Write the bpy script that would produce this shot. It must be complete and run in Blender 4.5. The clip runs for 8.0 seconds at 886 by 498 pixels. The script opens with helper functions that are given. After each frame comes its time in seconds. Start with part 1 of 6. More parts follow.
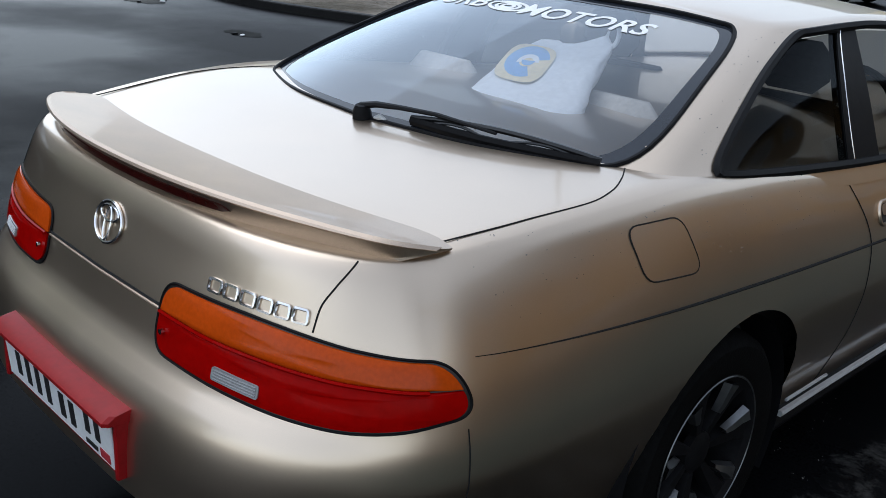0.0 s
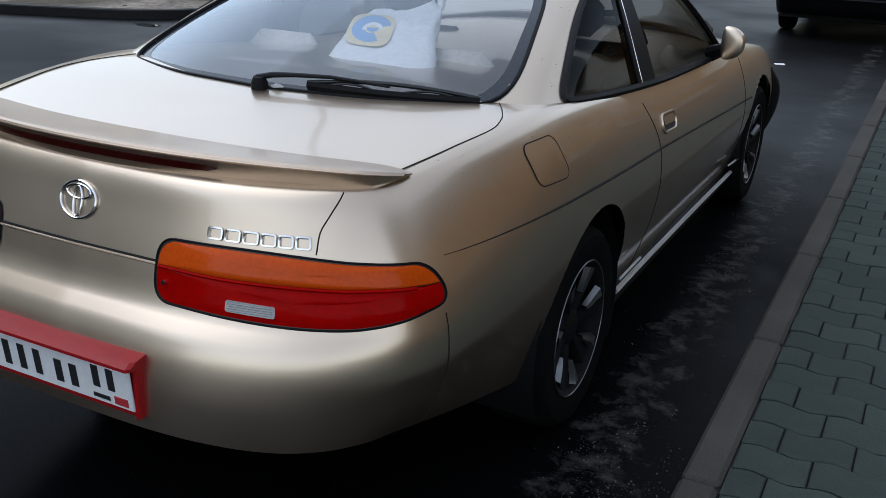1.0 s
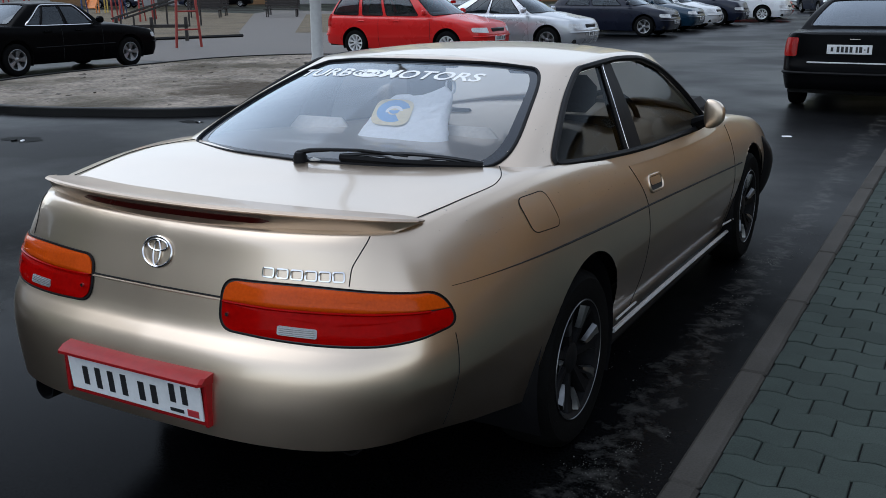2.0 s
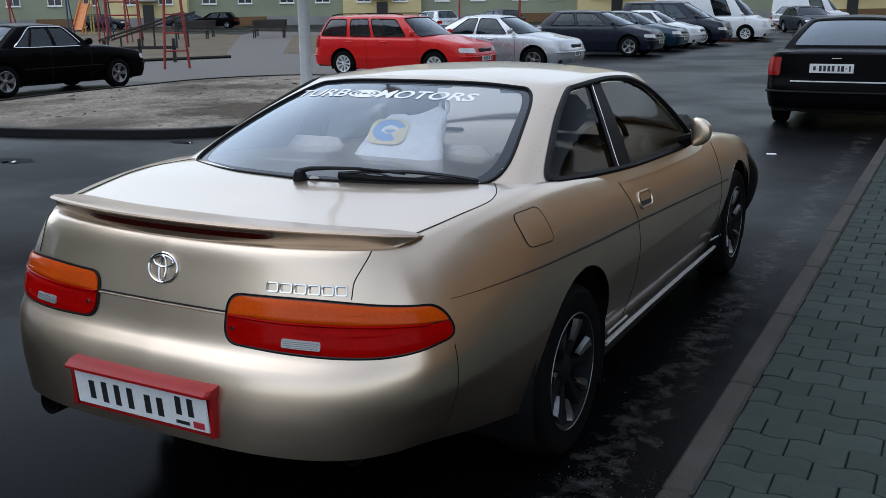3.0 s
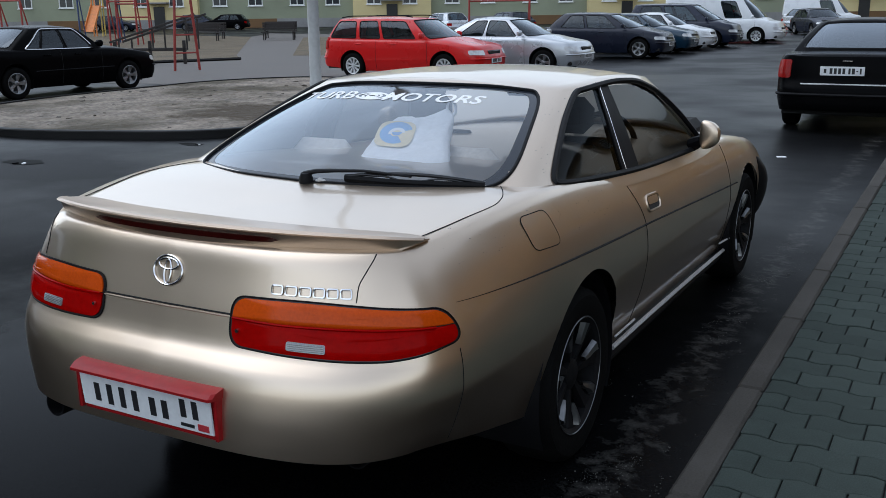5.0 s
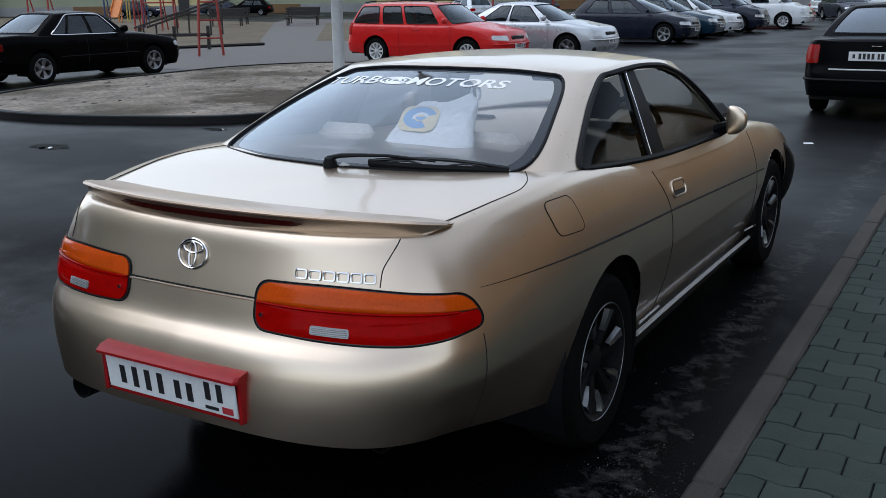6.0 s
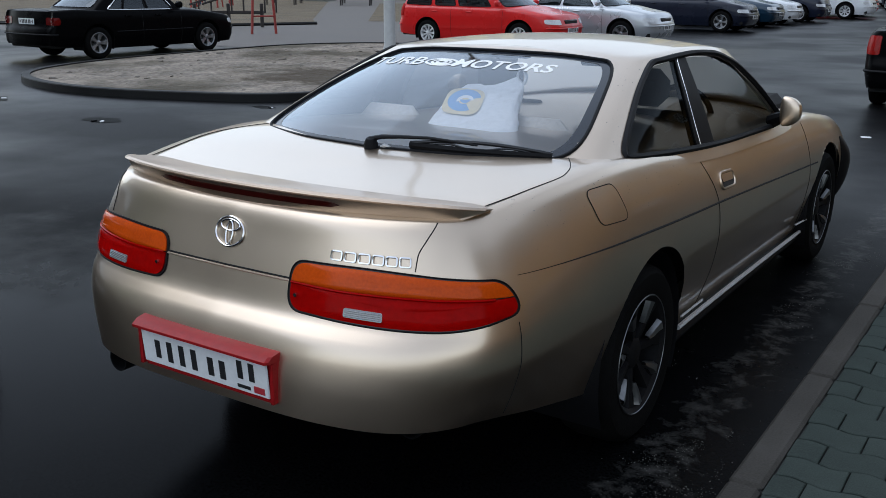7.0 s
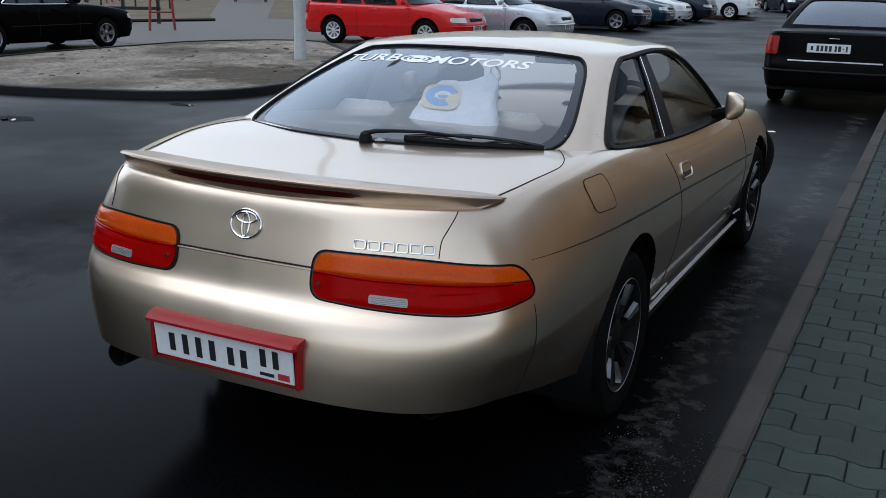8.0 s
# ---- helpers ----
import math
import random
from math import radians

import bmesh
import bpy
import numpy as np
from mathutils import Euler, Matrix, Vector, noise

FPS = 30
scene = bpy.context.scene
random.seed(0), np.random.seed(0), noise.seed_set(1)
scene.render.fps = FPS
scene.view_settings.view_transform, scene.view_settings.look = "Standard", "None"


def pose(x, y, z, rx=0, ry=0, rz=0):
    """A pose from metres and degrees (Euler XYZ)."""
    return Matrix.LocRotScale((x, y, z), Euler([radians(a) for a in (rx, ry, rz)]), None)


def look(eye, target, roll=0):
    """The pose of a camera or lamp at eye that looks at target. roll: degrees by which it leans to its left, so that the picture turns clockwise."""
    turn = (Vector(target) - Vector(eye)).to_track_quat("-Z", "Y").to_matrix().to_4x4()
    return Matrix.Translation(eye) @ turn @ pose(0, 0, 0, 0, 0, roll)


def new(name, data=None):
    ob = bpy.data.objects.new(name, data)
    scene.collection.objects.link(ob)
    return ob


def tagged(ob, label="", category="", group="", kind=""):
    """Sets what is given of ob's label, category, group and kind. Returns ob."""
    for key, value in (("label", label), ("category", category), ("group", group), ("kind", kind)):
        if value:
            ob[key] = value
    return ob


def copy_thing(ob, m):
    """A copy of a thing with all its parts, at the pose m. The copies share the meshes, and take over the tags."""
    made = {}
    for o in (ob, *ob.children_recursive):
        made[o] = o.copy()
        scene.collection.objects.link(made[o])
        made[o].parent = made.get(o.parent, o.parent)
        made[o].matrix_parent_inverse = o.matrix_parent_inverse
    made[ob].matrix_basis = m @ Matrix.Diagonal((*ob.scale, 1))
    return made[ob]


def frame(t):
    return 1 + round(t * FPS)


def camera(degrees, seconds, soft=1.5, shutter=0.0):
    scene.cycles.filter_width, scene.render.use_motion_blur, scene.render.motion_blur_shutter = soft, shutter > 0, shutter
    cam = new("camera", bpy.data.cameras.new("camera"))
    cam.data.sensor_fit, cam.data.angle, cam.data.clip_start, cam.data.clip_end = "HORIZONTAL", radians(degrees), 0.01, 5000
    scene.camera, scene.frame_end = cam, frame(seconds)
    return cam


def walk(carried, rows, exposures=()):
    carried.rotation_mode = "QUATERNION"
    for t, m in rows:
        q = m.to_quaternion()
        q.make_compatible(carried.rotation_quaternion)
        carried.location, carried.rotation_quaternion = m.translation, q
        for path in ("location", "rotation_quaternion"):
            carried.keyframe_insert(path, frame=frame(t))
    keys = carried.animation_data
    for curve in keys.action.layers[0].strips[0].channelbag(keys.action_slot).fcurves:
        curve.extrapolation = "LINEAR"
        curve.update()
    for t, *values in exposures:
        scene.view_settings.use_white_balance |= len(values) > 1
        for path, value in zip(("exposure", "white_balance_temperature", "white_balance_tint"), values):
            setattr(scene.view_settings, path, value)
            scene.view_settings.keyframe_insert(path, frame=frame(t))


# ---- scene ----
cam = camera(50.0, 8.0, soft=0.5)
PATH = [
    (0, (1.805, -0.71, 1.56), (0.49, 0.628, 0.866), 4.3),
    (0.2, (1.713, -0.815, 1.501), (0.484, 0.622, 0.846), 2.8),
    (0.5, (1.647, -0.954, 1.518), (0.533, 0.535, 0.782), 0.3),
    (0.7, (1.667, -1.084, 1.526), (0.643, 0.522, 0.915), -0.1),
    (1, (1.705, -1.344, 1.569), (0.852, 0.321, 0.863), 1.8),
    (1.2, (1.779, -1.470, 1.585), (0.861, 0.195, 0.964), 2.2),
    (1.5, (1.901, -1.61, 1.581), (0.837, -0.007, 1.033), 1.0),
    (1.8, (1.982, -1.684, 1.592), (0.960, -0.061, 1.025), 0.0),
    (2, (2.001, -1.758, 1.6), (1.055, -0.078, 1.067), -0.6),
    (2.2, (2.011, -1.819, 1.611), (1.076, -0.118, 1.13), -0.6),
    (3.3, (2.014, -1.846, 1.607), (1.088, -0.145, 1.108), -0.8),
    (3.5, (2.016, -1.839, 1.61), (1.081, -0.143, 1.111), -0.9),
    (4, (2.016, -1.834, 1.609), (1.071, -0.141, 1.12), -0.6),
    (5.5, (2.017, -1.829, 1.607), (1.069, -0.137, 1.116), -0.9),
    (6, (2.009, -1.827, 1.603), (1.027, -0.163, 1.086), -0.8),
    (6.5, (2.005, -1.806, 1.607), (0.985, -0.17, 1.076), -1.2),
    (6.7, (2.011, -1.788, 1.596), (0.975, -0.156, 1.081), -1.1),
    (7, (2.006, -1.777, 1.596), (0.947, -0.172, 1.046), 0.3),
    (7.2, (1.995, -1.794, 1.599), (0.939, -0.190, 1.040), 0.7),
    (7.5, (1.925, -1.903, 1.6), (0.931, -0.248, 1.076), 0.2),
    (7.8, (1.830, -2.022, 1.610), (0.945, -0.312, 1.070), 0.5),
    (8, (1.774, -2.064, 1.599), (0.905, -0.349, 1.047), 1.0),
]
walk(cam, [(t, look(eye, target, roll)) for t, eye, target, roll in PATH],
     [(0.0, 0.64, 5800, 8), (8.0, 0.64, 5800, 8)])

# ---- sky and sun: an overcast day ----
world = bpy.data.worlds.new("overcast_sky")
scene.world = world
world.use_nodes = True
wn, wl = world.node_tree.nodes, world.node_tree.links
sky = wn.new("ShaderNodeTexSky")
sky.sky_type, sky.sun_disc = "NISHITA", False
sky.sun_elevation, sky.sun_rotation = radians(52), radians(250)
sky.air_density, sky.dust_density, sky.ozone_density = 1.3, 0.8, 1.0
grey = wn.new("ShaderNodeHueSaturation")
grey.inputs["Saturation"].default_value = 0.30
wl.new(sky.outputs[0], grey.inputs["Color"])
wl.new(grey.outputs[0], wn["Background"].inputs["Color"])
wn["Background"].inputs["Strength"].default_value = 0.15

sun_data = bpy.data.lights.new("sun", "SUN")
sun_data.energy, sun_data.angle, sun_data.color = 0.3, radians(60), (1.0, 0.97, 0.92)
sun = new("sun", sun_data)
sun.matrix_world = look((-12, -6, 30), (0, 0, 0))


# ---- materials ----
def mat(name, colour, rough=0.5, metal=0.0, vary=0.15, scale=4.0, fine=60.0, bump=0.0, bump_scale=80.0,
        coat=0.0, spec=0.5, dirt=None, rough_vary=0.1, random_each=0.0):
    """A surface with two scales of variation in tone, one in gloss, and fine relief."""
    m = bpy.data.materials.new(name)
    m.use_nodes = True
    n, l = m.node_tree.nodes, m.node_tree.links
    b = n["Principled BSDF"]
    co = n.new("ShaderNodeTexCoord")
    a = n.new("ShaderNodeTexNoise")
    a.inputs["Scale"].default_value, a.inputs["Detail"].default_value = scale, 4
    f = n.new("ShaderNodeTexNoise")
    f.inputs["Scale"].default_value, f.inputs["Detail"].default_value = fine, 3
    for t in (a, f):
        l.new(co.outputs["Object"], t.inputs["Vector"])
    mix = n.new("ShaderNodeMath")
    mix.operation = "MULTIPLY_ADD"
    mix.inputs[1].default_value = 0.5
    l.new(f.outputs["Fac"], mix.inputs[0])
    half = n.new("ShaderNodeMath")
    half.operation = "MULTIPLY"
    half.inputs[1].default_value = 0.5
    l.new(a.outputs["Fac"], half.inputs[0])
    l.new(half.outputs[0], mix.inputs[2])
    ramp = n.new("ShaderNodeValToRGB")
    e = ramp.color_ramp.elements
    lo = tuple(c * (1 - vary) for c in colour)
    hi = tuple(min(1.0, c * (1 + vary)) for c in colour)
    e[0].position, e[0].color = 0.36, (*lo, 1)
    e[1].position, e[1].color = 0.64, (*hi, 1)
    l.new(mix.outputs[0], ramp.inputs[0])
    out = ramp.outputs[0]
    if random_each:
        info = n.new("ShaderNodeObjectInfo")
        hsv = n.new("ShaderNodeHueSaturation")
        mr = n.new("ShaderNodeMapRange")
        mr.inputs["To Min"].default_value, mr.inputs["To Max"].default_value = 1 - random_each, 1 + random_each
        l.new(info.outputs["Random"], mr.inputs["Value"])
        l.new(mr.outputs[0], hsv.inputs["Value"])
        l.new(out, hsv.inputs["Color"])
        out = hsv.outputs[0]
    if dirt:
        d = n.new("ShaderNodeTexNoise")
        d.inputs["Scale"].default_value, d.inputs["Detail"].default_value = dirt[1], 6
        l.new(co.outputs["Object"], d.inputs["Vector"])
        dr = n.new("ShaderNodeMapRange")
        dr.inputs["From Min"].default_value, dr.inputs["From Max"].default_value = dirt[2], dirt[2] + 0.15
        l.new(d.outputs["Fac"], dr.inputs["Value"])
        dm = n.new("ShaderNodeMix")
        dm.data_type = "RGBA"
        l.new(dr.outputs[0], dm.inputs["Factor"])
        l.new(out, dm.inputs[6])
        dm.inputs[7].default_value = (*dirt[0], 1)
        out = dm.outputs[2]
    l.new(out, b.inputs["Base Color"])
    rr = n.new("ShaderNodeMapRange")
    rr.inputs["To Min"].default_value = max(0.02, rough - rough_vary)
    rr.inputs["To Max"].default_value = min(1.0, rough + rough_vary)
    l.new(a.outputs["Fac"], rr.inputs["Value"])
    l.new(rr.outputs[0], b.inputs["Roughness"])
    b.inputs["Metallic"].default_value = metal
    b.inputs["Coat Weight"].default_value = coat
    b.inputs["Coat Roughness"].default_value = 0.06
    b.inputs["Specular IOR Level"].default_value = spec
    if bump:
        bn = n.new("ShaderNodeTexNoise")
        bn.inputs["Scale"].default_value, bn.inputs["Detail"].default_value = bump_scale, 5
        l.new(co.outputs["Object"], bn.inputs["Vector"])
        bu = n.new("ShaderNodeBump")
        bu.inputs["Strength"].default_value, bu.inputs["Distance"].default_value = 1.0, bump
        l.new(bn.outputs["Fac"], bu.inputs["Height"])
        l.new(bu.outputs[0], b.inputs["Normal"])
    return m


def glass_mat(name, tint, gloss=1.0):
    """Thin tinted pane: lets light through, and mirrors more the flatter it is seen."""
    m = bpy.data.materials.new(name)
    m.use_nodes = True
    n, l = m.node_tree.nodes, m.node_tree.links
    n.remove(n["Principled BSDF"])
    tr = n.new("ShaderNodeBsdfTransparent")
    tr.inputs[0].default_value = (*tint, 1)
    gl = n.new("ShaderNodeBsdfGlossy")
    gl.inputs["Roughness"].default_value = 0.03
    gl.inputs[0].default_value = (0.86, 0.93, 1.0, 1)
    fr = n.new("ShaderNodeFresnel")
    fr.inputs["IOR"].default_value = 1.5
    mu = n.new("ShaderNodeMath")
    mu.operation, mu.use_clamp = "MULTIPLY", True
    mu.inputs[1].default_value = gloss
    mx = n.new("ShaderNodeMixShader")
    l.new(fr.outputs[0], mu.inputs[0])
    l.new(mu.outputs[0], mx.inputs[0])
    l.new(tr.outputs[0], mx.inputs[1])
    l.new(gl.outputs[0], mx.inputs[2])
    l.new(mx.outputs[0], n["Material Output"].inputs[0])
    return m


def asphalt_mat():
    """Wet asphalt: fine grit, dark soaked patches and glossy puddles."""
    m = mat("wet_asphalt", (0.0036, 0.0038, 0.0043), rough=0.45, spec=0.055, vary=0.5, scale=0.6, fine=90, bump=0.0003, bump_scale=260)
    n, l = m.node_tree.nodes, m.node_tree.links
    b = n["Principled BSDF"]
    co = n.new("ShaderNodeTexCoord")
    w = n.new("ShaderNodeTexNoise")
    w.inputs["Scale"].default_value, w.inputs["Detail"].default_value = 0.35, 5
    l.new(co.outputs["Object"], w.inputs["Vector"])
    r = n.new("ShaderNodeMapRange")
    r.inputs["From Min"].default_value, r.inputs["From Max"].default_value = 0.42, 0.62
    r.inputs["To Min"].default_value, r.inputs["To Max"].default_value = 0.33, 0.52
    l.new(w.outputs["Fac"], r.inputs["Value"])
    # specular rises with distance, to paint a sheen on the far asphalt
    yard = n.new("ShaderNodeVectorMath")
    yard.operation = "LENGTH"
    l.new(co.outputs["Object"], yard.inputs[0])
    gloss = n.new("ShaderNodeMapRange")
    gloss.inputs["From Min"].default_value, gloss.inputs["From Max"].default_value = 4.0, 14.0
    gloss.inputs["To Min"].default_value, gloss.inputs["To Max"].default_value = 0.016, 0.13
    l.new(yard.outputs["Value"], gloss.inputs["Value"])
    l.new(gloss.outputs[0], b.inputs["Specular IOR Level"])
    # a smooth film of rain water round the tail of the coupe
    far = n.new("ShaderNodeVectorMath")
    far.operation = "DISTANCE"
    far.inputs[1].default_value = (-0.7, -0.2, 0)
    l.new(co.outputs["Object"], far.inputs[0])
    rag = n.new("ShaderNodeTexNoise")
    rag.inputs["Scale"].default_value, rag.inputs["Detail"].default_value = 2.2, 12
    rag.inputs["Roughness"].default_value = 0.62
    l.new(co.outputs["Object"], rag.inputs["Vector"])
    edge = n.new("ShaderNodeMath")
    edge.operation = "MULTIPLY_ADD"
    edge.inputs[1].default_value = -3.5
    l.new(rag.outputs["Fac"], edge.inputs[0])
    l.new(far.outputs["Value"], edge.inputs[2])
    film = n.new("ShaderNodeMapRange")
    film.inputs["From Min"].default_value, film.inputs["From Max"].default_value = -0.3, 2.0
    film.inputs["To Min"].default_value, film.inputs["To Max"].default_value = 0.2, 1.0
    l.new(edge.outputs[0], film.inputs["Value"])
    wet = n.new("ShaderNodeMath")
    wet.operation = "MULTIPLY"
    l.new(r.outputs[0], wet.inputs[0])
    l.new(film.outputs[0], wet.inputs[1])
    l.new(wet.outputs[0], b.inputs["Roughness"])
    # pale silt washed into ragged streaks along the gutter
    sep = n.new("ShaderNodeSeparateXYZ")
    l.new(co.outputs["Object"], sep.inputs[0])
    off = n.new("ShaderNodeMath")
    off.operation = "SUBTRACT"
    off.inputs[1].default_value = 1.02
    l.new(sep.outputs[0], off.inputs[0])
    dist = n.new("ShaderNodeMath")
    dist.operation = "ABSOLUTE"
    l.new(off.outputs[0], dist.inputs[0])
    band = n.new("ShaderNodeMapRange")
    band.inputs["From Min"].default_value, band.inputs["From Max"].default_value = 0.36, 0.05
    band.inputs["To Min"].default_value, band.inputs["To Max"].default_value = -0.30, 0.04
    band.clamp = True
    l.new(dist.outputs[0], band.inputs["Value"])
    silt = n.new("ShaderNodeTexNoise")
    silt.inputs["Scale"].default_value, silt.inputs["Detail"].default_value = 8.0, 15
    silt.inputs["Roughness"].default_value, silt.inputs["Distortion"].default_value = 0.74, 0.3
    l.new(co.outputs["Object"], silt.inputs["Vector"])
    total = n.new("ShaderNodeMath")
    l.new(silt.outputs["Fac"], total.inputs[0])
    l.new(band.outputs[0], total.inputs[1])
    mask = n.new("ShaderNodeMapRange")
    mask.inputs["From Min"].default_value, mask.inputs["From Max"].default_value = 0.51, 0.70
    l.new(total.outputs[0], mask.inputs["Value"])
    old = b.inputs["Base Color"].links[0].from_socket
    mx = n.new("ShaderNodeMix")
    mx.data_type = "RGBA"
    l.new(mask.outputs[0], mx.inputs["Factor"])
    l.new(old, mx.inputs[6])
    mx.inputs[7].default_value = (0.062, 0.060, 0.056, 1)
    l.new(mx.outputs[2], b.inputs["Base Color"])
    return m


PAINT = mat("champagne_paint", (0.705, 0.578, 0.448), rough=0.34, metal=1.0, vary=0.05, scale=3, fine=900, coat=0.8, rough_vary=0.05)
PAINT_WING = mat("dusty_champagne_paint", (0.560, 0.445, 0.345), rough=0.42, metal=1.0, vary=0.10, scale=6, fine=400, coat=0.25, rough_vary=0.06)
BLACK = mat("black_rubber", (0.006, 0.006, 0.007), spec=0.12, rough=0.55, vary=0.2)
GAP = mat("panel_gap_shadow", (0.006, 0.006, 0.006), rough=0.9, vary=0.1)
BLACK_GLOSS = mat("black_plastic", (0.01, 0.01, 0.011), rough=0.3, vary=0.2, rough_vary=0.05)
FRIT = mat("dark_glass_border", (0.02, 0.024, 0.032), rough=0.1, vary=0.1, rough_vary=0.02)
CHROME = mat("chrome", (0.75, 0.75, 0.76), rough=0.14, metal=1.0, vary=0.05)
POLISHED = mat("polished_alloy_face", (0.19, 0.195, 0.20), rough=0.3, metal=0.9, vary=0.12)
DARK_ALLOY = mat("near_black_alloy", (0.009, 0.009, 0.010), spec=0.12, rough=0.55, metal=0.2, vary=0.3)
ALLOY = mat("alloy_silver", (0.27, 0.275, 0.285), rough=0.36, metal=0.85, vary=0.12)
TYRE = mat("tyre_rubber", (0.005, 0.005, 0.005), spec=0.05, rough=0.8, vary=0.25, bump=0.002, bump_scale=120)
RED_LENS = mat("red_lens", (0.30, 0.0008, 0.0005), rough=0.12, spec=0.04, vary=0.14, scale=5, fine=60, coat=0.0, rough_vary=0.03)
BRAKE_STRIP = mat("unlit_brake_strip", (0.040, 0.004, 0.003), rough=0.25, spec=0.1, vary=0.2)
DARK_LENS = mat("dark_red_lens", (0.10, 0.002, 0.002), rough=0.2, spec=0.2, vary=0.2)
AMBER_LENS = mat("amber_lens", (0.50, 0.062, 0.0015), rough=0.14, spec=0.15, vary=0.12, scale=8, fine=120, coat=0.05, rough_vary=0.03)
CLEAR_LENS = mat("clear_lens", (0.26, 0.26, 0.26), rough=0.15, vary=0.25, fine=300, coat=0.6)
HEAD_LENS = mat("bright_head_lens", (0.62, 0.63, 0.64), rough=0.15, vary=0.2, fine=60, coat=0.5)
CORNER_LENS = mat("corner_red_lens", (0.26, 0.008, 0.007), rough=0.2, spec=0.2, vary=0.2)
RED_PLASTIC = mat("red_plastic", (0.27, 0.006, 0.008), rough=0.38, spec=0.3, vary=0.15)
PLATE_WHITE = mat("plate_white", (0.72, 0.73, 0.74), rough=0.4, vary=0.06)
INK = mat("plate_ink", (0.015, 0.015, 0.017), rough=0.5)
FLAG_RED = mat("small_red_mark", (0.4, 0.03, 0.04), rough=0.5)
STICKER = mat("white_sticker", (0.90, 0.90, 0.90), rough=0.5, vary=0.05)
REAR_GLASS = glass_mat("rear_glass", (0.95, 0.96, 0.98), 1.9)
SIDE_GLASS = glass_mat("side_glass", (0.24, 0.245, 0.24), 0.18)
WINDSCREEN_GLASS = glass_mat("windscreen_glass", (0.85, 0.87, 0.88), 1.0)
FAR_GLASS = glass_mat("far_car_glass", (0.22, 0.27, 0.29), 1.3)
# reflection boosted well above Fresnel to brighten this car's panes
KERBSIDE_GLASS = glass_mat("kerbside_car_glass", (0.30, 0.36, 0.38), 3.2)
WATER = mat("rain_water", (0.35, 0.35, 0.35), rough=0.05, metal=0.6, vary=0.05, rough_vary=0.02)
BEIGE = mat("beige_cloth", (0.42, 0.39, 0.34), rough=0.85, vary=0.12, bump=0.001, bump_scale=300)
SEAT = mat("pale_beige_cloth", (0.62, 0.58, 0.52), rough=0.85, vary=0.10, bump=0.001, bump_scale=300)
DARK_TRIM = mat("dark_interior", (0.035, 0.033, 0.032), rough=0.8, vary=0.2)
LINING = mat("grey_beige_lining", (0.20, 0.19, 0.175), rough=0.85, vary=0.12)
GREY_TRIM = mat("grey_interior", (0.06, 0.057, 0.054), rough=0.85, vary=0.15)
BAG_WHITE = mat("white_plastic_film", (0.87, 0.89, 0.91), rough=0.35, vary=0.06, bump=0.01, bump_scale=14)
BAG_BLUE = mat("blue_print", (0.22, 0.42, 0.74), rough=0.4, vary=0.1)
BAG_YELLOW = mat("yellow_print", (0.80, 0.69, 0.45), rough=0.4, vary=0.1)
ASPHALT = asphalt_mat()
SAND = mat("trodden_sand", (0.235, 0.198, 0.158), rough=0.95, vary=0.5, scale=2.2, fine=14, bump=0.09, bump_scale=6, dirt=((0.075, 0.060, 0.036), 0.5, 0.48))


def dead_grass(m, middle, radius):
    """A ragged brown patch of dead grass on the sand."""
    n, l = m.node_tree.nodes, m.node_tree.links
    b = n["Principled BSDF"]
    co = n.new("ShaderNodeTexCoord")
    far = n.new("ShaderNodeVectorMath")
    far.operation = "DISTANCE"
    far.inputs[1].default_value = middle
    l.new(co.outputs["Object"], far.inputs[0])
    rag = n.new("ShaderNodeTexNoise")
    rag.inputs["Scale"].default_value, rag.inputs["Detail"].default_value = 1.6, 10
    rag.inputs["Roughness"].default_value = 0.65
    l.new(co.outputs["Object"], rag.inputs["Vector"])
    edge = n.new("ShaderNodeMath")
    edge.operation = "MULTIPLY_ADD"
    edge.inputs[1].default_value = -4.0
    l.new(rag.outputs["Fac"], edge.inputs[0])
    l.new(far.outputs["Value"], edge.inputs[2])
    mask = n.new("ShaderNodeMapRange")
    mask.inputs["From Min"].default_value, mask.inputs["From Max"].default_value = radius - 2.0, radius - 2.7
    l.new(edge.outputs[0], mask.inputs["Value"])
    mx = n.new("ShaderNodeMix")
    mx.data_type = "RGBA"
    l.new(mask.outputs[0], mx.inputs["Factor"])
    l.new(b.inputs["Base Color"].links[0].from_socket, mx.inputs[6])
    mx.inputs[7].default_value = (0.066, 0.048, 0.028, 1)
    l.new(mx.outputs[2], b.inputs["Base Color"])


dead_grass(SAND, (-7.3, 9.9, 0.15), 1.8)
GRASS = mat("winter_lawn", (0.115, 0.088, 0.052), rough=0.95, vary=0.4, scale=0.7, fine=25, bump=0.02, bump_scale=30)
# brown of an added, unseen ground that the coupe's flank reflects
SOIL = mat("unseen_brown_earth", (0.050, 0.027, 0.007), rough=0.95, vary=0.35, scale=1.5, fine=25, bump=0.02, bump_scale=20)
# pale colour in place of the highlight on the sill ledge
SILL = mat("pale_sill_highlight", (0.55, 0.56, 0.57), rough=0.5, metal=0.3, vary=0.1)
# paler than the yard: grazing sheen of the asphalt put into the colour
PALE_PATH = mat("sheen_pale_path", (0.108, 0.094, 0.082), rough=0.7, vary=0.2, scale=0.5, fine=25)
CONCRETE = mat("concrete_path", (0.24, 0.235, 0.23), rough=0.7, vary=0.2, scale=0.8, fine=30)
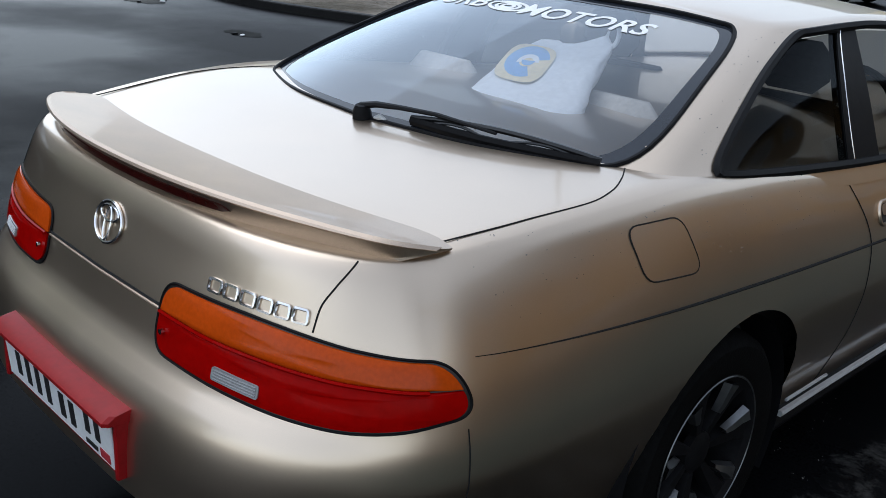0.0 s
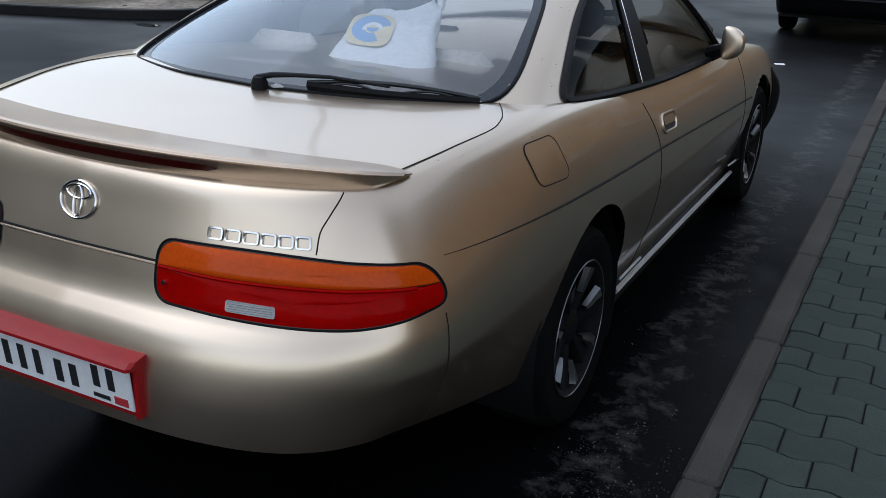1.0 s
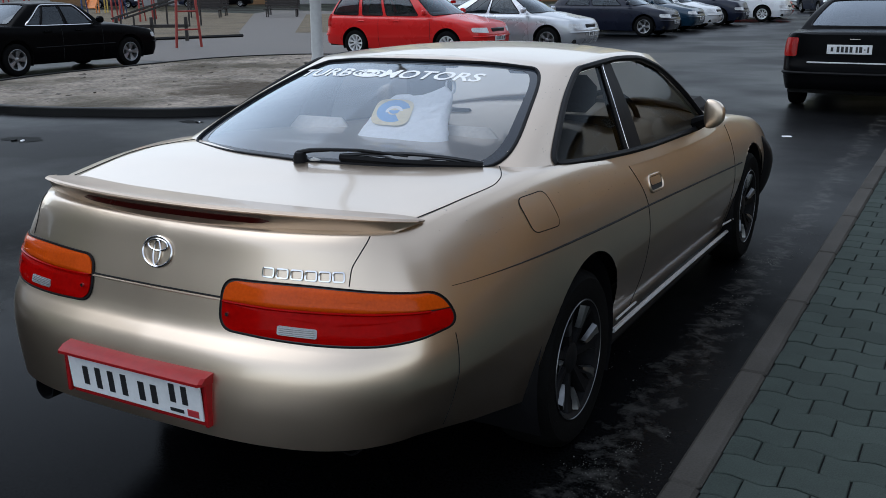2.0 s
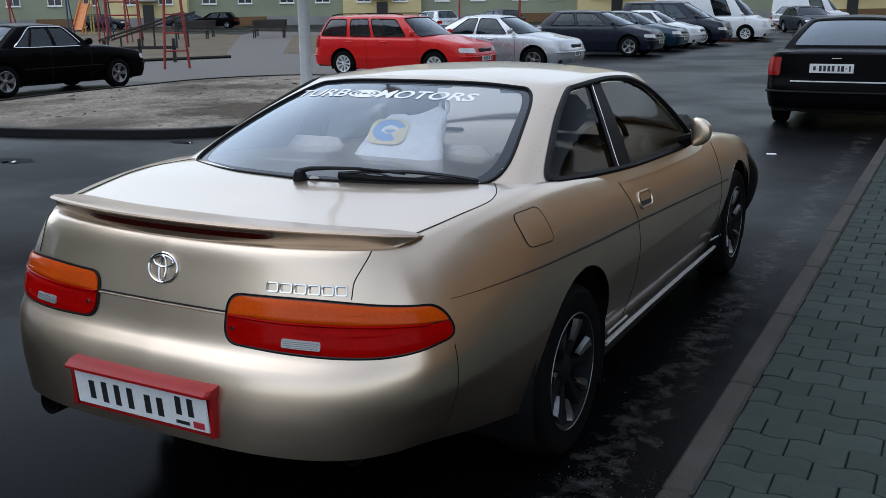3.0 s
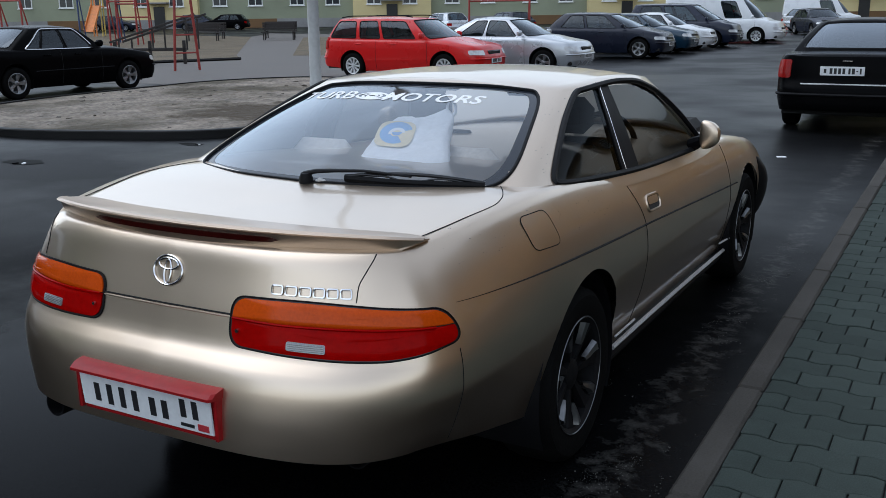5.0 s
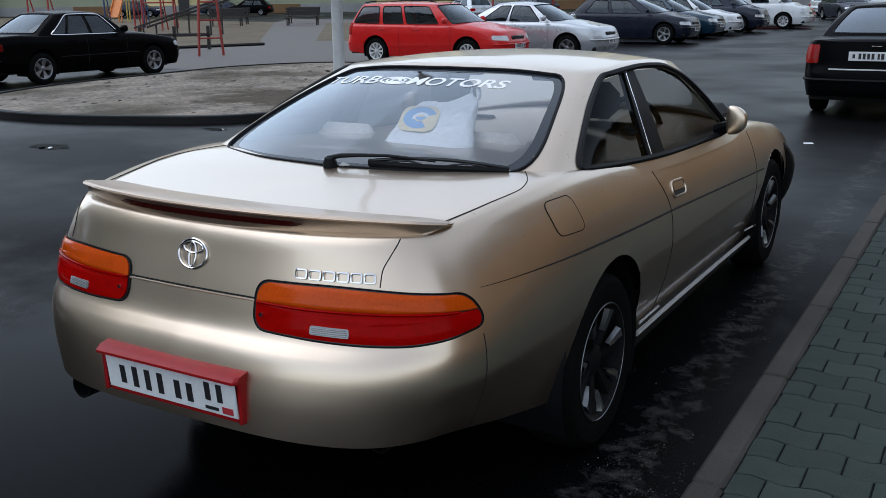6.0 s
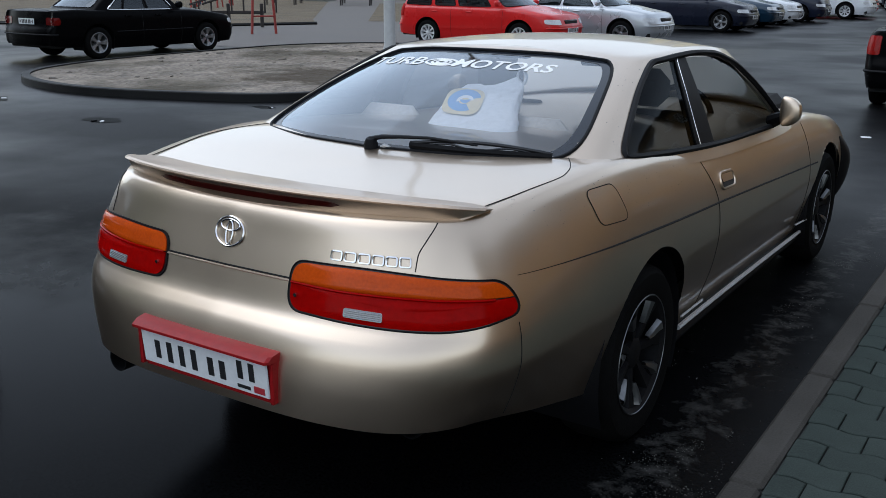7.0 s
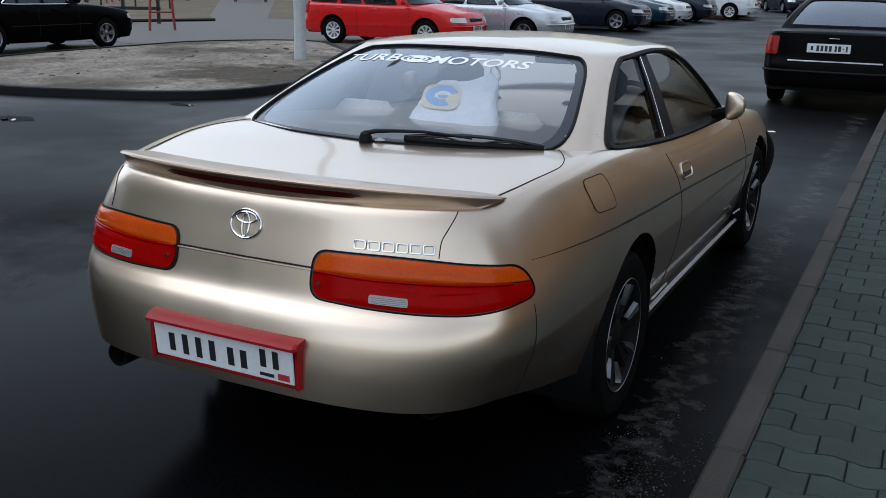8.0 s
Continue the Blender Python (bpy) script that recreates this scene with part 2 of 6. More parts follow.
KERB = mat("kerb_concrete", (0.060, 0.056, 0.050), spec=0.05, rough=0.7, vary=0.2, scale=3, fine=120, bump=0.003, bump_scale=150, dirt=((0.08, 0.075, 0.07), 3, 0.6), random_each=0.12)
KERB_DARK = mat("dark_wet_kerb", (0.010, 0.010, 0.010), spec=0.2, rough=0.6, vary=0.3, scale=3, fine=80)
PAVER = mat("wet_green_grey_paver", (0.050, 0.062, 0.056), spec=0.015, rough=0.6, vary=0.2, scale=5, fine=180, bump=0.002, bump_scale=220, random_each=0.14)
JOINT = mat("joint_sand", (0.008, 0.008, 0.0075), rough=0.95, vary=0.3)
GRIT = mat("pale_grit", (0.13, 0.125, 0.115), rough=0.9, vary=0.4, scale=20)
POLE_GREY = mat("galvanised_pole", (0.50, 0.51, 0.51), rough=0.5, metal=0.1, vary=0.08, scale=3, fine=12)
RED_STEEL = mat("red_painted_steel", (0.27, 0.03, 0.022), rough=0.5, vary=0.2)
BLUE_STEEL = mat("dark_blue_steel", (0.02, 0.04, 0.12), rough=0.5, vary=0.2)
ORANGE_STEEL = mat("orange_painted_steel", (0.6, 0.2, 0.04), rough=0.5, vary=0.2)
DARK_WOOD = mat("dark_bench_wood", (0.026, 0.021, 0.019), rough=0.75, vary=0.3)
WALL_YELLOW = mat("cream_render", (0.64, 0.53, 0.27), rough=0.9, vary=0.12, scale=0.3)
WALL_PALE = mat("pale_grey_render", (0.40, 0.39, 0.37), rough=0.9, vary=0.12, scale=0.3)
WALL_GREY = mat("grey_green_render", (0.27, 0.29, 0.20), rough=0.9, vary=0.15, scale=0.3)
WALL_BLOCK = mat("dull_brick_plinth", (0.16, 0.09, 0.04), rough=0.9, vary=0.2, scale=0.5)
# brown picked for the golden reflection on the coupe's flank
WALL_OCHRE = mat("unseen_brown_facade", (0.24, 0.118, 0.010), rough=0.9, vary=0.12, scale=0.3)
WIN_FRAME = mat("white_window_frame", (0.75, 0.75, 0.73), rough=0.6)
WIN_DARK = mat("dark_window_pane", (0.03, 0.035, 0.04), rough=0.1)
ROOF = mat("dull_roof", (0.10, 0.09, 0.085), rough=0.9)


# ---- building blocks ----
def mesh(name, verts, faces, smooth=40):
    me = bpy.data.meshes.new(name)
    me.from_pydata([tuple(map(float, v)) for v in verts], [], faces)
    bm = bmesh.new()
    bm.from_mesh(me)
    bmesh.ops.remove_doubles(bm, verts=bm.verts, dist=1e-5)
    bmesh.ops.recalc_face_normals(bm, faces=bm.faces)
    for f in bm.faces:
        f.smooth = smooth > 0
    bm.to_mesh(me)
    bm.free()
    if smooth:
        me.set_sharp_from_angle(angle=radians(smooth))
    return me


def part(name, data, material, parent=None, label="", at=None):
    """One mesh under a thing or a part."""
    ob = new(name, data)
    if material and not data.materials:
        data.materials.append(material)
    if parent:
        ob.parent = parent
    if at is not None:
        ob.matrix_basis = at
    if label:
        ob["label"] = label
    return ob


def thing(name, label, category, at=None, group="", kind=""):
    ob = new(name)
    ob.empty_display_size = 0.2
    if at is not None:
        ob.matrix_basis = at
    return tagged(ob, label, category, group, kind)


def joined(*pieces):
    verts, faces = [], []
    for v, f in pieces:
        k = len(verts)
        verts += list(v)
        faces += [[i + k for i in face] for face in f]
    return verts, faces


def bevel_box(x0, y0, z0, x1, y1, z1, r=0.01, m=None):
    """A box with chamfered edges, as vertices and faces."""
    bm = bmesh.new()
    bmesh.ops.create_cube(bm, size=1.0)
    for v in bm.verts:
        v.co = Vector(((x0 + x1) / 2 + v.co.x * (x1 - x0), (y0 + y1) / 2 + v.co.y * (y1 - y0), (z0 + z1) / 2 + v.co.z * (z1 - z0)))
    if r:
        bmesh.ops.bevel(bm, geom=bm.edges[:], offset=r, segments=1, affect="EDGES")
    if m is not None:
        bm.transform(m)
    vs = [tuple(v.co) for v in bm.verts]
    fs = [[v.index for v in f.verts] for f in bm.faces]
    bm.free()
    return vs, fs


def tube(points, r, closed=False, n=6, flat=1.0):
    """A rod swept along points."""
    P = np.array([tuple(p) for p in points], float)
    N = len(P)
    T = (np.roll(P, -1, 0) - np.roll(P, 1, 0)) if closed else np.gradient(P, axis=0)
    T /= np.linalg.norm(T, axis=1)[:, None] + 1e-12
    up = np.array((0, 0, 1.0)) if abs(T[0, 2]) < 0.8 else np.array((1.0, 0, 0))
    verts, faces = [], []
    a = np.cross(T[0], up)
    for i in range(N):
        a = a - T[i] * (a @ T[i])
        a /= np.linalg.norm(a) + 1e-12
        b = np.cross(T[i], a)
        rr = r[i] if isinstance(r, (list, tuple, np.ndarray)) else r
        for k in range(n):
            w = 2 * math.pi * k / n
            verts.append(P[i] + rr * (math.cos(w) * a + flat * math.sin(w) * b))
    for i in range(N if closed else N - 1):
        j = (i + 1) % N
        for k in range(n):
            q = (k + 1) % n
            faces.append([i * n + k, i * n + q, j * n + q, j * n + k])
    if not closed:
        faces.append(list(range(n)))
        faces.append([(N - 1) * n + k for k in range(n)])
    return verts, faces


def lathe(profile, n=40, axis="x", m=None):
    """Turns (radius, along) pairs round an axis."""
    verts, faces = [], []
    for i in range(n):
        w = 2 * math.pi * i / n
        for r, a in profile:
            c, s = r * math.cos(w), r * math.sin(w)
            verts.append((a, c, s) if axis == "x" else (c, s, a))
    k = len(profile)
    for i in range(n):
        j = (i + 1) % n
        for q in range(k - 1):
            faces.append([i * k + q, i * k + q + 1, j * k + q + 1, j * k + q])
    if m is not None:
        verts = [tuple(m @ Vector(v)) for v in verts]
    return verts, faces


def pchip(xs, ys, x):
    """Smooth curve through points, with no overshoot."""
    xs, ys, x = np.asarray(xs, float), np.asarray(ys, float), np.asarray(x, float)
    h, d = np.diff(xs), np.diff(ys) / np.diff(xs)
    g = np.zeros(len(xs))
    g[0], g[-1] = d[0], d[-1]
    for i in range(1, len(xs) - 1):
        if d[i - 1] * d[i] > 0:
            w1, w2 = 2 * h[i] + h[i - 1], h[i] + 2 * h[i - 1]
            g[i] = (w1 + w2) / (w1 / d[i - 1] + w2 / d[i])
    x = np.clip(x, xs[0], xs[-1])
    i = np.clip(np.searchsorted(xs, x, "right") - 1, 0, len(xs) - 2)
    t = (x - xs[i]) / h[i]
    return ys[i] * (1 + 2 * t) * (1 - t) ** 2 + g[i] * h[i] * t * (1 - t) ** 2 + ys[i + 1] * t * t * (3 - 2 * t) + g[i + 1] * h[i] * t * t * (t - 1)


def catmull(P, u):
    """A smooth curve through rows of P, at u from 0 to len(P) - 1."""
    P = np.asarray(P, float)
    Q = np.vstack([2 * P[0] - P[1], P, 2 * P[-1] - P[-2]])
    u = np.clip(np.atleast_1d(np.asarray(u, float)), 0, len(P) - 1)
    i = np.minimum(u.astype(int), len(P) - 2)
    t = (u - i)[:, None]
    a, b, c, d = Q[i], Q[i + 1], Q[i + 2], Q[i + 3]
    return 0.5 * (2 * b + (c - a) * t + (2 * a - 5 * b + 4 * c - d) * t ** 2 + (3 * b - a - 3 * c + d) * t ** 3)


def rounded(corners, n=6):
    """A polygon with rounded corners: rows of (x, y, radius)."""
    out = []
    k = len(corners)
    for i in range(k):
        p = np.array(corners[i][:2], float)
        a = np.array(corners[i - 1][:2], float) - p
        b = np.array(corners[(i + 1) % k][:2], float) - p
        la, lb = np.linalg.norm(a), np.linalg.norm(b)
        r = min(corners[i][2], 0.49 * la, 0.49 * lb)
        p0, p1 = p + a / la * r, p + b / lb * r
        for j in range(n + 1):
            t = j / n
            out.append((1 - t) ** 2 * p0 + 2 * t * (1 - t) * p + t * t * p1)
    return np.array(out)


def dense(poly, step):
    """More points along a closed outline."""
    out = []
    for a, b in zip(poly, np.roll(poly, -1, 0)):
        k = max(1, int(np.linalg.norm(b - a) / step))
        out += [a + (b - a) * j / k for j in range(k)]
    return np.array(out)


def patch(poly, surf, lift, rings=5, depth=0.0, inner=0.0):
    """A skin over an outline in a surface's own coordinates: surf(a, b, off) gives places. lift(r): height at r from the middle (0) to the rim (1).
    depth: a rim that goes down into the surface."""
    c = poly.mean(0)
    verts, faces = [], []
    n = len(poly)
    radii = [inner + (1 - inner) * (k / rings) ** 0.8 for k in range(0 if inner else 1, rings + 1)]
    for r in radii:
        q = c + (poly - c) * r
        verts += [tuple(surf(a, b, lift(r))) for a, b in q]
    if depth:
        verts += [tuple(surf(a, b, -depth)) for a, b in poly]
    rows = len(radii) + (1 if depth else 0)
    for k in range(rows - 1):
        for i in range(n):
            j = (i + 1) % n
            faces.append([k * n + i, k * n + j, (k + 1) * n + j, (k + 1) * n + i])
    if not inner:
        verts.append(tuple(surf(c[0], c[1], lift(0))))
        faces += [[len(verts) - 1, i, (i + 1) % n] for i in range(n)]
    return verts, faces


def inside(poly, p):
    x, y = p
    a, b = poly, np.roll(poly, -1, 0)
    cross = (a[:, 1] > y) != (b[:, 1] > y)
    with np.errstate(divide="ignore", invalid="ignore"):
        xs = a[:, 0] + (y - a[:, 1]) * (b[:, 0] - a[:, 0]) / (b[:, 1] - a[:, 1])
    return bool(np.sum(cross & (x < xs)) % 2)


# ---- car bodies ----
def table(xs, ys):
    x = np.linspace(xs[0], xs[-1], 700)
    return x, pchip(xs, ys, x)


class Body:
    """The lower body: a plan outline from the middle of the tail to the middle of the nose, drawn in by profiles that differ at tail, flank and nose."""

    def __init__(self, outline, rear, side, front, top, bottom, spine, tuck=None):
        self.tuck = tuck
        self.P = catmull(outline, np.linspace(0, len(outline) - 1, 400))
        self.P[0, 0] = self.P[-1, 0] = 0
        seg = np.linalg.norm(np.diff(self.P, axis=0), axis=1)
        self.arc = np.concatenate([[0], np.cumsum(seg)])
        T = np.gradient(self.P, axis=0)
        T[0] = (1, 0)
        T[-1] = (-1, 0)
        T /= np.linalg.norm(T, axis=1)[:, None]
        self.N = np.stack([T[:, 1], -T[:, 0]], 1)
        self.spine_y = (spine[0][0], spine[0][-1])
        self.rear, self.front, self.top, self.bottom, self.spine = (table(*c) for c in (rear, front, top, bottom, spine))
        self.side = [table(*c) for c in side]

    def plan(self, a):
        return np.array([np.interp(a, self.arc, self.P[:, k]) for k in (0, 1)]), np.array([np.interp(a, self.arc, self.N[:, k]) for k in (0, 1)])

    def zt(self, y):
        return float(np.interp(y, *self.top))

    def zb(self, y):
        return float(np.interp(y, *self.bottom))

    def skin(self, a, z, off=0.0):
        """The place on the body at arc length a (minus: the other side) and height z."""
        sgn = -1 if a < 0 else 1
        p, n = self.plan(abs(a))
        h = self.zt(p[1]) - z
        ends = float(np.interp(z, *(self.rear if n[1] < 0 else self.front)))
        flank = float(np.interp(h, *self.side[0])) + float(np.interp(z, *self.side[1]))
        if self.tuck:
            flank += self.tuck(p[1], z)
        d = n[0] ** 2 * flank + n[1] ** 2 * ends
        q = p - n * (d - off)
        return np.array((sgn * max(q[0], 0.0), q[1], z))

    def arc_at(self, y):
        """The arc length on the flank at y."""
        good = (self.P[:, 0] > 0.55 * self.P[:, 0].max())
        return float(np.interp(y, self.P[good, 1], self.arc[good]))

    def flank(self, y, z, off=0.0, sgn=1):
        return self.skin(sgn * self.arc_at(y), z, off)

    def deck(self, x, y, off=0.0):
        """The place on top at plan x, y."""
        a = self.arc_at(y)
        e = self.skin(a, self.zt(y))
        w = max(e[0], 0.05)
        zc = float(np.interp(y, *self.spine))
        k = min(1.0, abs(x) / w) ** 2.6
        return np.array((x, y, zc * (1 - k) + self.zt(y) * k + off))

    def build(self, arches, R, na=150, nz=22, nt=9):
        arcs = self.arc[-1] * np.linspace(0, 1, na + 1)
        V = np.zeros((na + 1, nz + nt + 1, 3))
        y0, y1 = self.spine_y
        for i, a in enumerate(arcs):
            p, n = self.plan(a)
            zb, zt = self.zb(p[1]), self.zt(p[1])
            for j in range(nz + 1):
                v = j / nz
                v = 1 - (1 - v) ** 1.25
                V[i, j] = self.skin(a, zb + (zt - zb) * v)
            e = V[i, nz].copy()
            c = np.array((0, min(max(e[1], y0), y1)))
            for j in range(1, nt + 1):
                t = j / nt
                x, y = e[0] * (1 - t), e[1] * (1 - t) + c[1] * t
                zc = float(np.interp(y, *self.spine))
                k = (1 - t) ** 2.6
                V[i, nz + j] = (x, y, zc * (1 - k) + e[2] * k)
        arcs_n = nz + nt + 1
        kept, gone, faces = set(), {}, []
        k = arcs_n
        for i in range(na):
            for j in range(arcs_n - 1):
                quad = [i * k + j, (i + 1) * k + j, (i + 1) * k + j + 1, i * k + j + 1]
                m = (V[i, j] + V[i + 1, j] + V[i + 1, j + 1] + V[i, j + 1]) / 4
                arch = next((c for c in arches if j < nz and m[0] > 0.5 and math.hypot(m[1] - c[0], m[2] - c[1]) < R), None)
                if arch:
                    gone.update((q, arch) for q in quad)
                else:
                    faces.append(quad)
                    kept.update(quad)
        # draw the rim of each opening on to its circle
        for q, (yc, zc) in gone.items():
            if q in kept:
                p = V[q // k, q % k]
                dy, dz = p[1] - yc, p[2] - zc
                r = max(math.hypot(dy, dz), 1e-6)
                p[1], p[2] = yc + dy * R / r, zc + dz * R / r
        half = V.reshape(-1, 3)
        mirror = half * (-1, 1, 1)
        return joined((list(half), faces), (list(mirror), [f[::-1] for f in faces]))


class Cabin:
    """The upper body: base and roof outlines with matching points from the middle of the tail to the middle of the nose, and a roof."""

    def __init__(self, base, top, crown, bulge=0.02, flare=None):
        self.base, self.topline, self.crown, self.bulge, self.flare = np.array(base, float), np.array(top, float), crown, bulge, flare
        self.n = len(base) - 1
        fine = np.linspace(0, self.n, 801)
        self.tb, self.tt = catmull(base, fine), catmull(top, fine)
        self.crown_y, self.crown = (crown[0][0], crown[0][-1]), table(*crown)

    def on(self, rows, a):
        k = min(max(a, 0.0), self.n) / self.n * 800
        i = min(int(k), 799)
        return rows[i] + (rows[i + 1] - rows[i]) * (k - i)

    def at(self, s, v, off=0.0):
        sgn = -1 if s < 0 else 1
        a = abs(s)
        def raw(a, v):
            b = self.on(self.tb, a)
            t = self.on(self.tt, a)
            p = b + (t - b) * v
            tb = self.on(self.tb, a + 0.02) - self.on(self.tb, a - 0.02)
            out = np.array((tb[1], -tb[0], 0))
            out /= np.linalg.norm(out) + 1e-9
            lift = self.bulge * math.sin(math.pi * min(max(v, 0), 1)) * 1.0
            if self.flare:
                lift += self.flare(a) * math.exp(-max(v, -0.05) / 0.10)
            p = p + out * lift * (0.7) + np.array((0, 0, lift * 0.5))
            return p
        p = raw(a, v)
        if off:
            du = raw(min(a + 0.03, self.n), v) - raw(max(a - 0.03, 0), v)
            dv = raw(a, v + 0.03) - raw(a, v - 0.03)
            nrm = np.cross(du, dv)
            nrm /= np.linalg.norm(nrm) + 1e-9
            p = p + nrm * off
        p = p.copy()
        if a < 1e-6 or a > self.n - 1e-6:
            p[0] = 0
        p[0] = sgn * p[0]
        return p

    def shell(self, holes, ns=140, nv=30, nr=10, v0=-0.12):
        """The painted skin, with the openings cut out of it. Openings are outlines in (s, v) on the right half."""
        S = np.linspace(0, self.n, ns + 1)
        Vv = np.linspace(v0, 1.0, nv + 1)
        G = np.stack(np.meshgrid(S, Vv, indexing="ij"), -1)
        hs, hv = S[1] - S[0], Vv[1] - Vv[0]
        fine = [dense(h, 0.3 * min(hs, hv)) for h in holes]
        for i in range(ns + 1):
            for j in range(nv + 1):
                for h in fine:
                    d = (h - G[i, j]) / (hs, hv)
                    k = np.argmin((d ** 2).sum(1))
                    if np.abs(d[k]).max() < 0.52:
                        G[i, j] = h[k]
                        break
        k = nv + nr + 1
        verts, faces = [], []
        for i in range(ns + 1):
            for j in range(nv + 1):
                verts.append(self.at(*G[i, j]))
            e = self.at(S[i], 1.0)
            yc = min(max(e[1], self.crown_y[0]), self.crown_y[1])
            for j in range(1, nr + 1):
                t = j / nr
                x, y = e[0] * (1 - t), e[1] * (1 - t) + yc * t
                zc = float(np.interp(y, *self.crown))
                w = (1 - t) ** 2.0
                verts.append(np.array((x, y, zc * (1 - w) + e[2] * w)))
        for i in range(ns):
            for j in range(k - 1):
                if j < nv:
                    c = (G[i, j] + G[i + 1, j] + G[i + 1, j + 1] + G[i, j + 1]) / 4
                    if any(inside(h, c) for h in holes):
                        continue
                faces.append([i * k + j, (i + 1) * k + j, (i + 1) * k + j + 1, i * k + j + 1])
        half = np.array(verts)
        return joined((list(half), faces), (list(half * (-1, 1, 1)), [f[::-1] for f in faces]))


def wheel(parent, x, y, r, width, rim_r, spokes, rim_mat, sgn, blade=0.5, dark=None):
    """Tyre, rim and spokes; the outer face looks along sgn * x."""
    w = part("wheel", mesh("wheel", *lathe([(rim_r * 0.3, -0.03), (rim_r * 0.3, 0.02), (rim_r * 0.26, 0.03), (0.0, 0.03)], 24), 30), dark or rim_mat, parent,
             at=pose(x, y, r) if sgn > 0 else pose(x, y, r, 0, 0, 180))
    h = width / 2
    inner_mat = dark or rim_mat
    part("tyre", mesh("tyre", *lathe([(rim_r, -h * 0.9), (rim_r + 0.02, -h), (r - 0.03, -h), (r - 0.008, -h * 0.82), (r, -h * 0.5), (r, h * 0.5), (r - 0.008, h * 0.82),
                                      (r - 0.03, h), (rim_r + 0.02, h), (rim_r, h * 0.9), (rim_r - 0.012, h * 0.5), (rim_r - 0.012, -h * 0.5), (rim_r, -h * 0.9)], 48)), TYRE, w)
    part("rim", mesh("rim", *lathe([(rim_r + 0.006, h * 0.95), (rim_r - 0.002, h * 0.97), (rim_r - 0.016, h * 0.86), (rim_r - 0.024, h * 0.3), (rim_r - 0.03, -h * 0.6),
                                    (rim_r * 0.45, -h * 0.62)], 48)), inner_mat, w)
    part("brake_disc", mesh("brake_disc", *lathe([(rim_r * 0.72, -0.01), (rim_r * 0.72, 0.0), (0.0, 0.0)], 32)), DARK_TRIM, w)
    verts, faces = [], []
    for k in range(spokes):
        a0 = 2 * math.pi * k / spokes
        prof = [(0.22, 0.55 * blade, 0.62), (0.45, 0.5 * blade, 0.66), (0.75, 0.55 * blade, 0.72), (0.93, 0.75 * blade, 0.80)]
        base = len(verts)
        for q, wd, lift in prof:
            half = math.pi / spokes * wd * (0.45 / max(q, 0.35) + 0.35)
            for da, dx in ((-half, 0.0), (-half * 0.8, 0.012), (half * 0.8, 0.012), (half, 0.0)):
                verts.append((h * lift + dx - 0.006, rim_r * q * math.cos(a0 + da), rim_r * q * math.sin(a0 + da)))
            for da, dx in ((half, -0.03), (-half, -0.03)):
                verts.append((h * lift + dx, rim_r * q * math.cos(a0 + da), rim_r * q * math.sin(a0 + da)))
        for j in range(len(prof) - 1):
            for i in range(6):
                n = (i + 1) % 6
                faces.append([base + j * 6 + i, base + j * 6 + n, base + (j + 1) * 6 + n, base + (j + 1) * 6 + i])
    part("spokes", mesh("spokes", verts, faces, 30), inner_mat, w)
    if dark:
        # polished lip, and a bright bent facet on the outer half of each spoke
        part("rim_lip", mesh("rim_lip", *tube([(h * 0.965, (rim_r + 0.001) * math.cos(a), (rim_r + 0.001) * math.sin(a)) for a in np.linspace(0, 2 * math.pi, 60, False)], 0.0024, True, 6)), POLISHED, w, "thin polished rim lip")
        for k in range(spokes):
            a0 = 2 * math.pi * (k + 0.25) / spokes
            fv, ff = [], []
            for q, wd, lift, da in ((0.52, 0.06, 0.76, 0.0), (0.62, 0.10, 0.82, 0.03), (0.76, 0.10, 0.88, 0.07), (0.90, 0.13, 0.93, 0.07)):
                for e, dx in ((-1.0, -0.012), (-0.6, 0.006), (0.6, 0.002), (1.0, -0.016)):
                    t_ = a0 + da + e * wd
                    fv.append((h * lift + dx, rim_r * q * math.cos(t_), rim_r * q * math.sin(t_)))
            for j in range(3):
                for i in range(3):
                    ff.append([j * 4 + i, j * 4 + i + 1, j * 4 + i + 5, j * 4 + i + 4])
            part("spoke_face", mesh("spoke_face", fv, ff, 20), rim_mat, w, "polished spoke face")
    part("hub_cap", mesh("hub_cap", *lathe([(rim_r * 0.27, h * 0.5), (rim_r * 0.26, h * 0.68), (rim_r * 0.2, h * 0.74), (0.0, h * 0.76)], 24)), inner_mat, w)
    return w


def plate(parent, m, marks, material=PLATE_WHITE, size=(0.52, 0.112)):
    """A number plate whose characters are plain bars."""
    w, h = size
    p = part("number_plate", mesh("number_plate", *bevel_box(-w / 2, -0.004, -h / 2, w / 2, 0.004, h / 2, 0.003), 0), material, parent, "white plate with plain dark bars", at=m)
    for x, width, z, tall in marks:
        part("bar", mesh("bar", *bevel_box(x - width / 2, -0.006, z - tall / 2, x + width / 2, -0.0035, z + tall / 2, 0), 0), INK, p)
    return p


# ---- ground, kerbs, island ----
def sheet(name, corners, z, material, label, category):
    v = [(x, y, z) for x, y in corners]
    return tagged(part(name, mesh(name, v, [list(range(len(v)))], 0), material), label, category, kind="structure")


sheet("ground", [(-400, -400), (400, -400), (400, 400), (-400, 400)], 0.0, ASPHALT, "dark wet asphalt of the yard with puddles", "ground")
KX = 1.29          # road-side face of the pavement kerb
KZ = 0.10


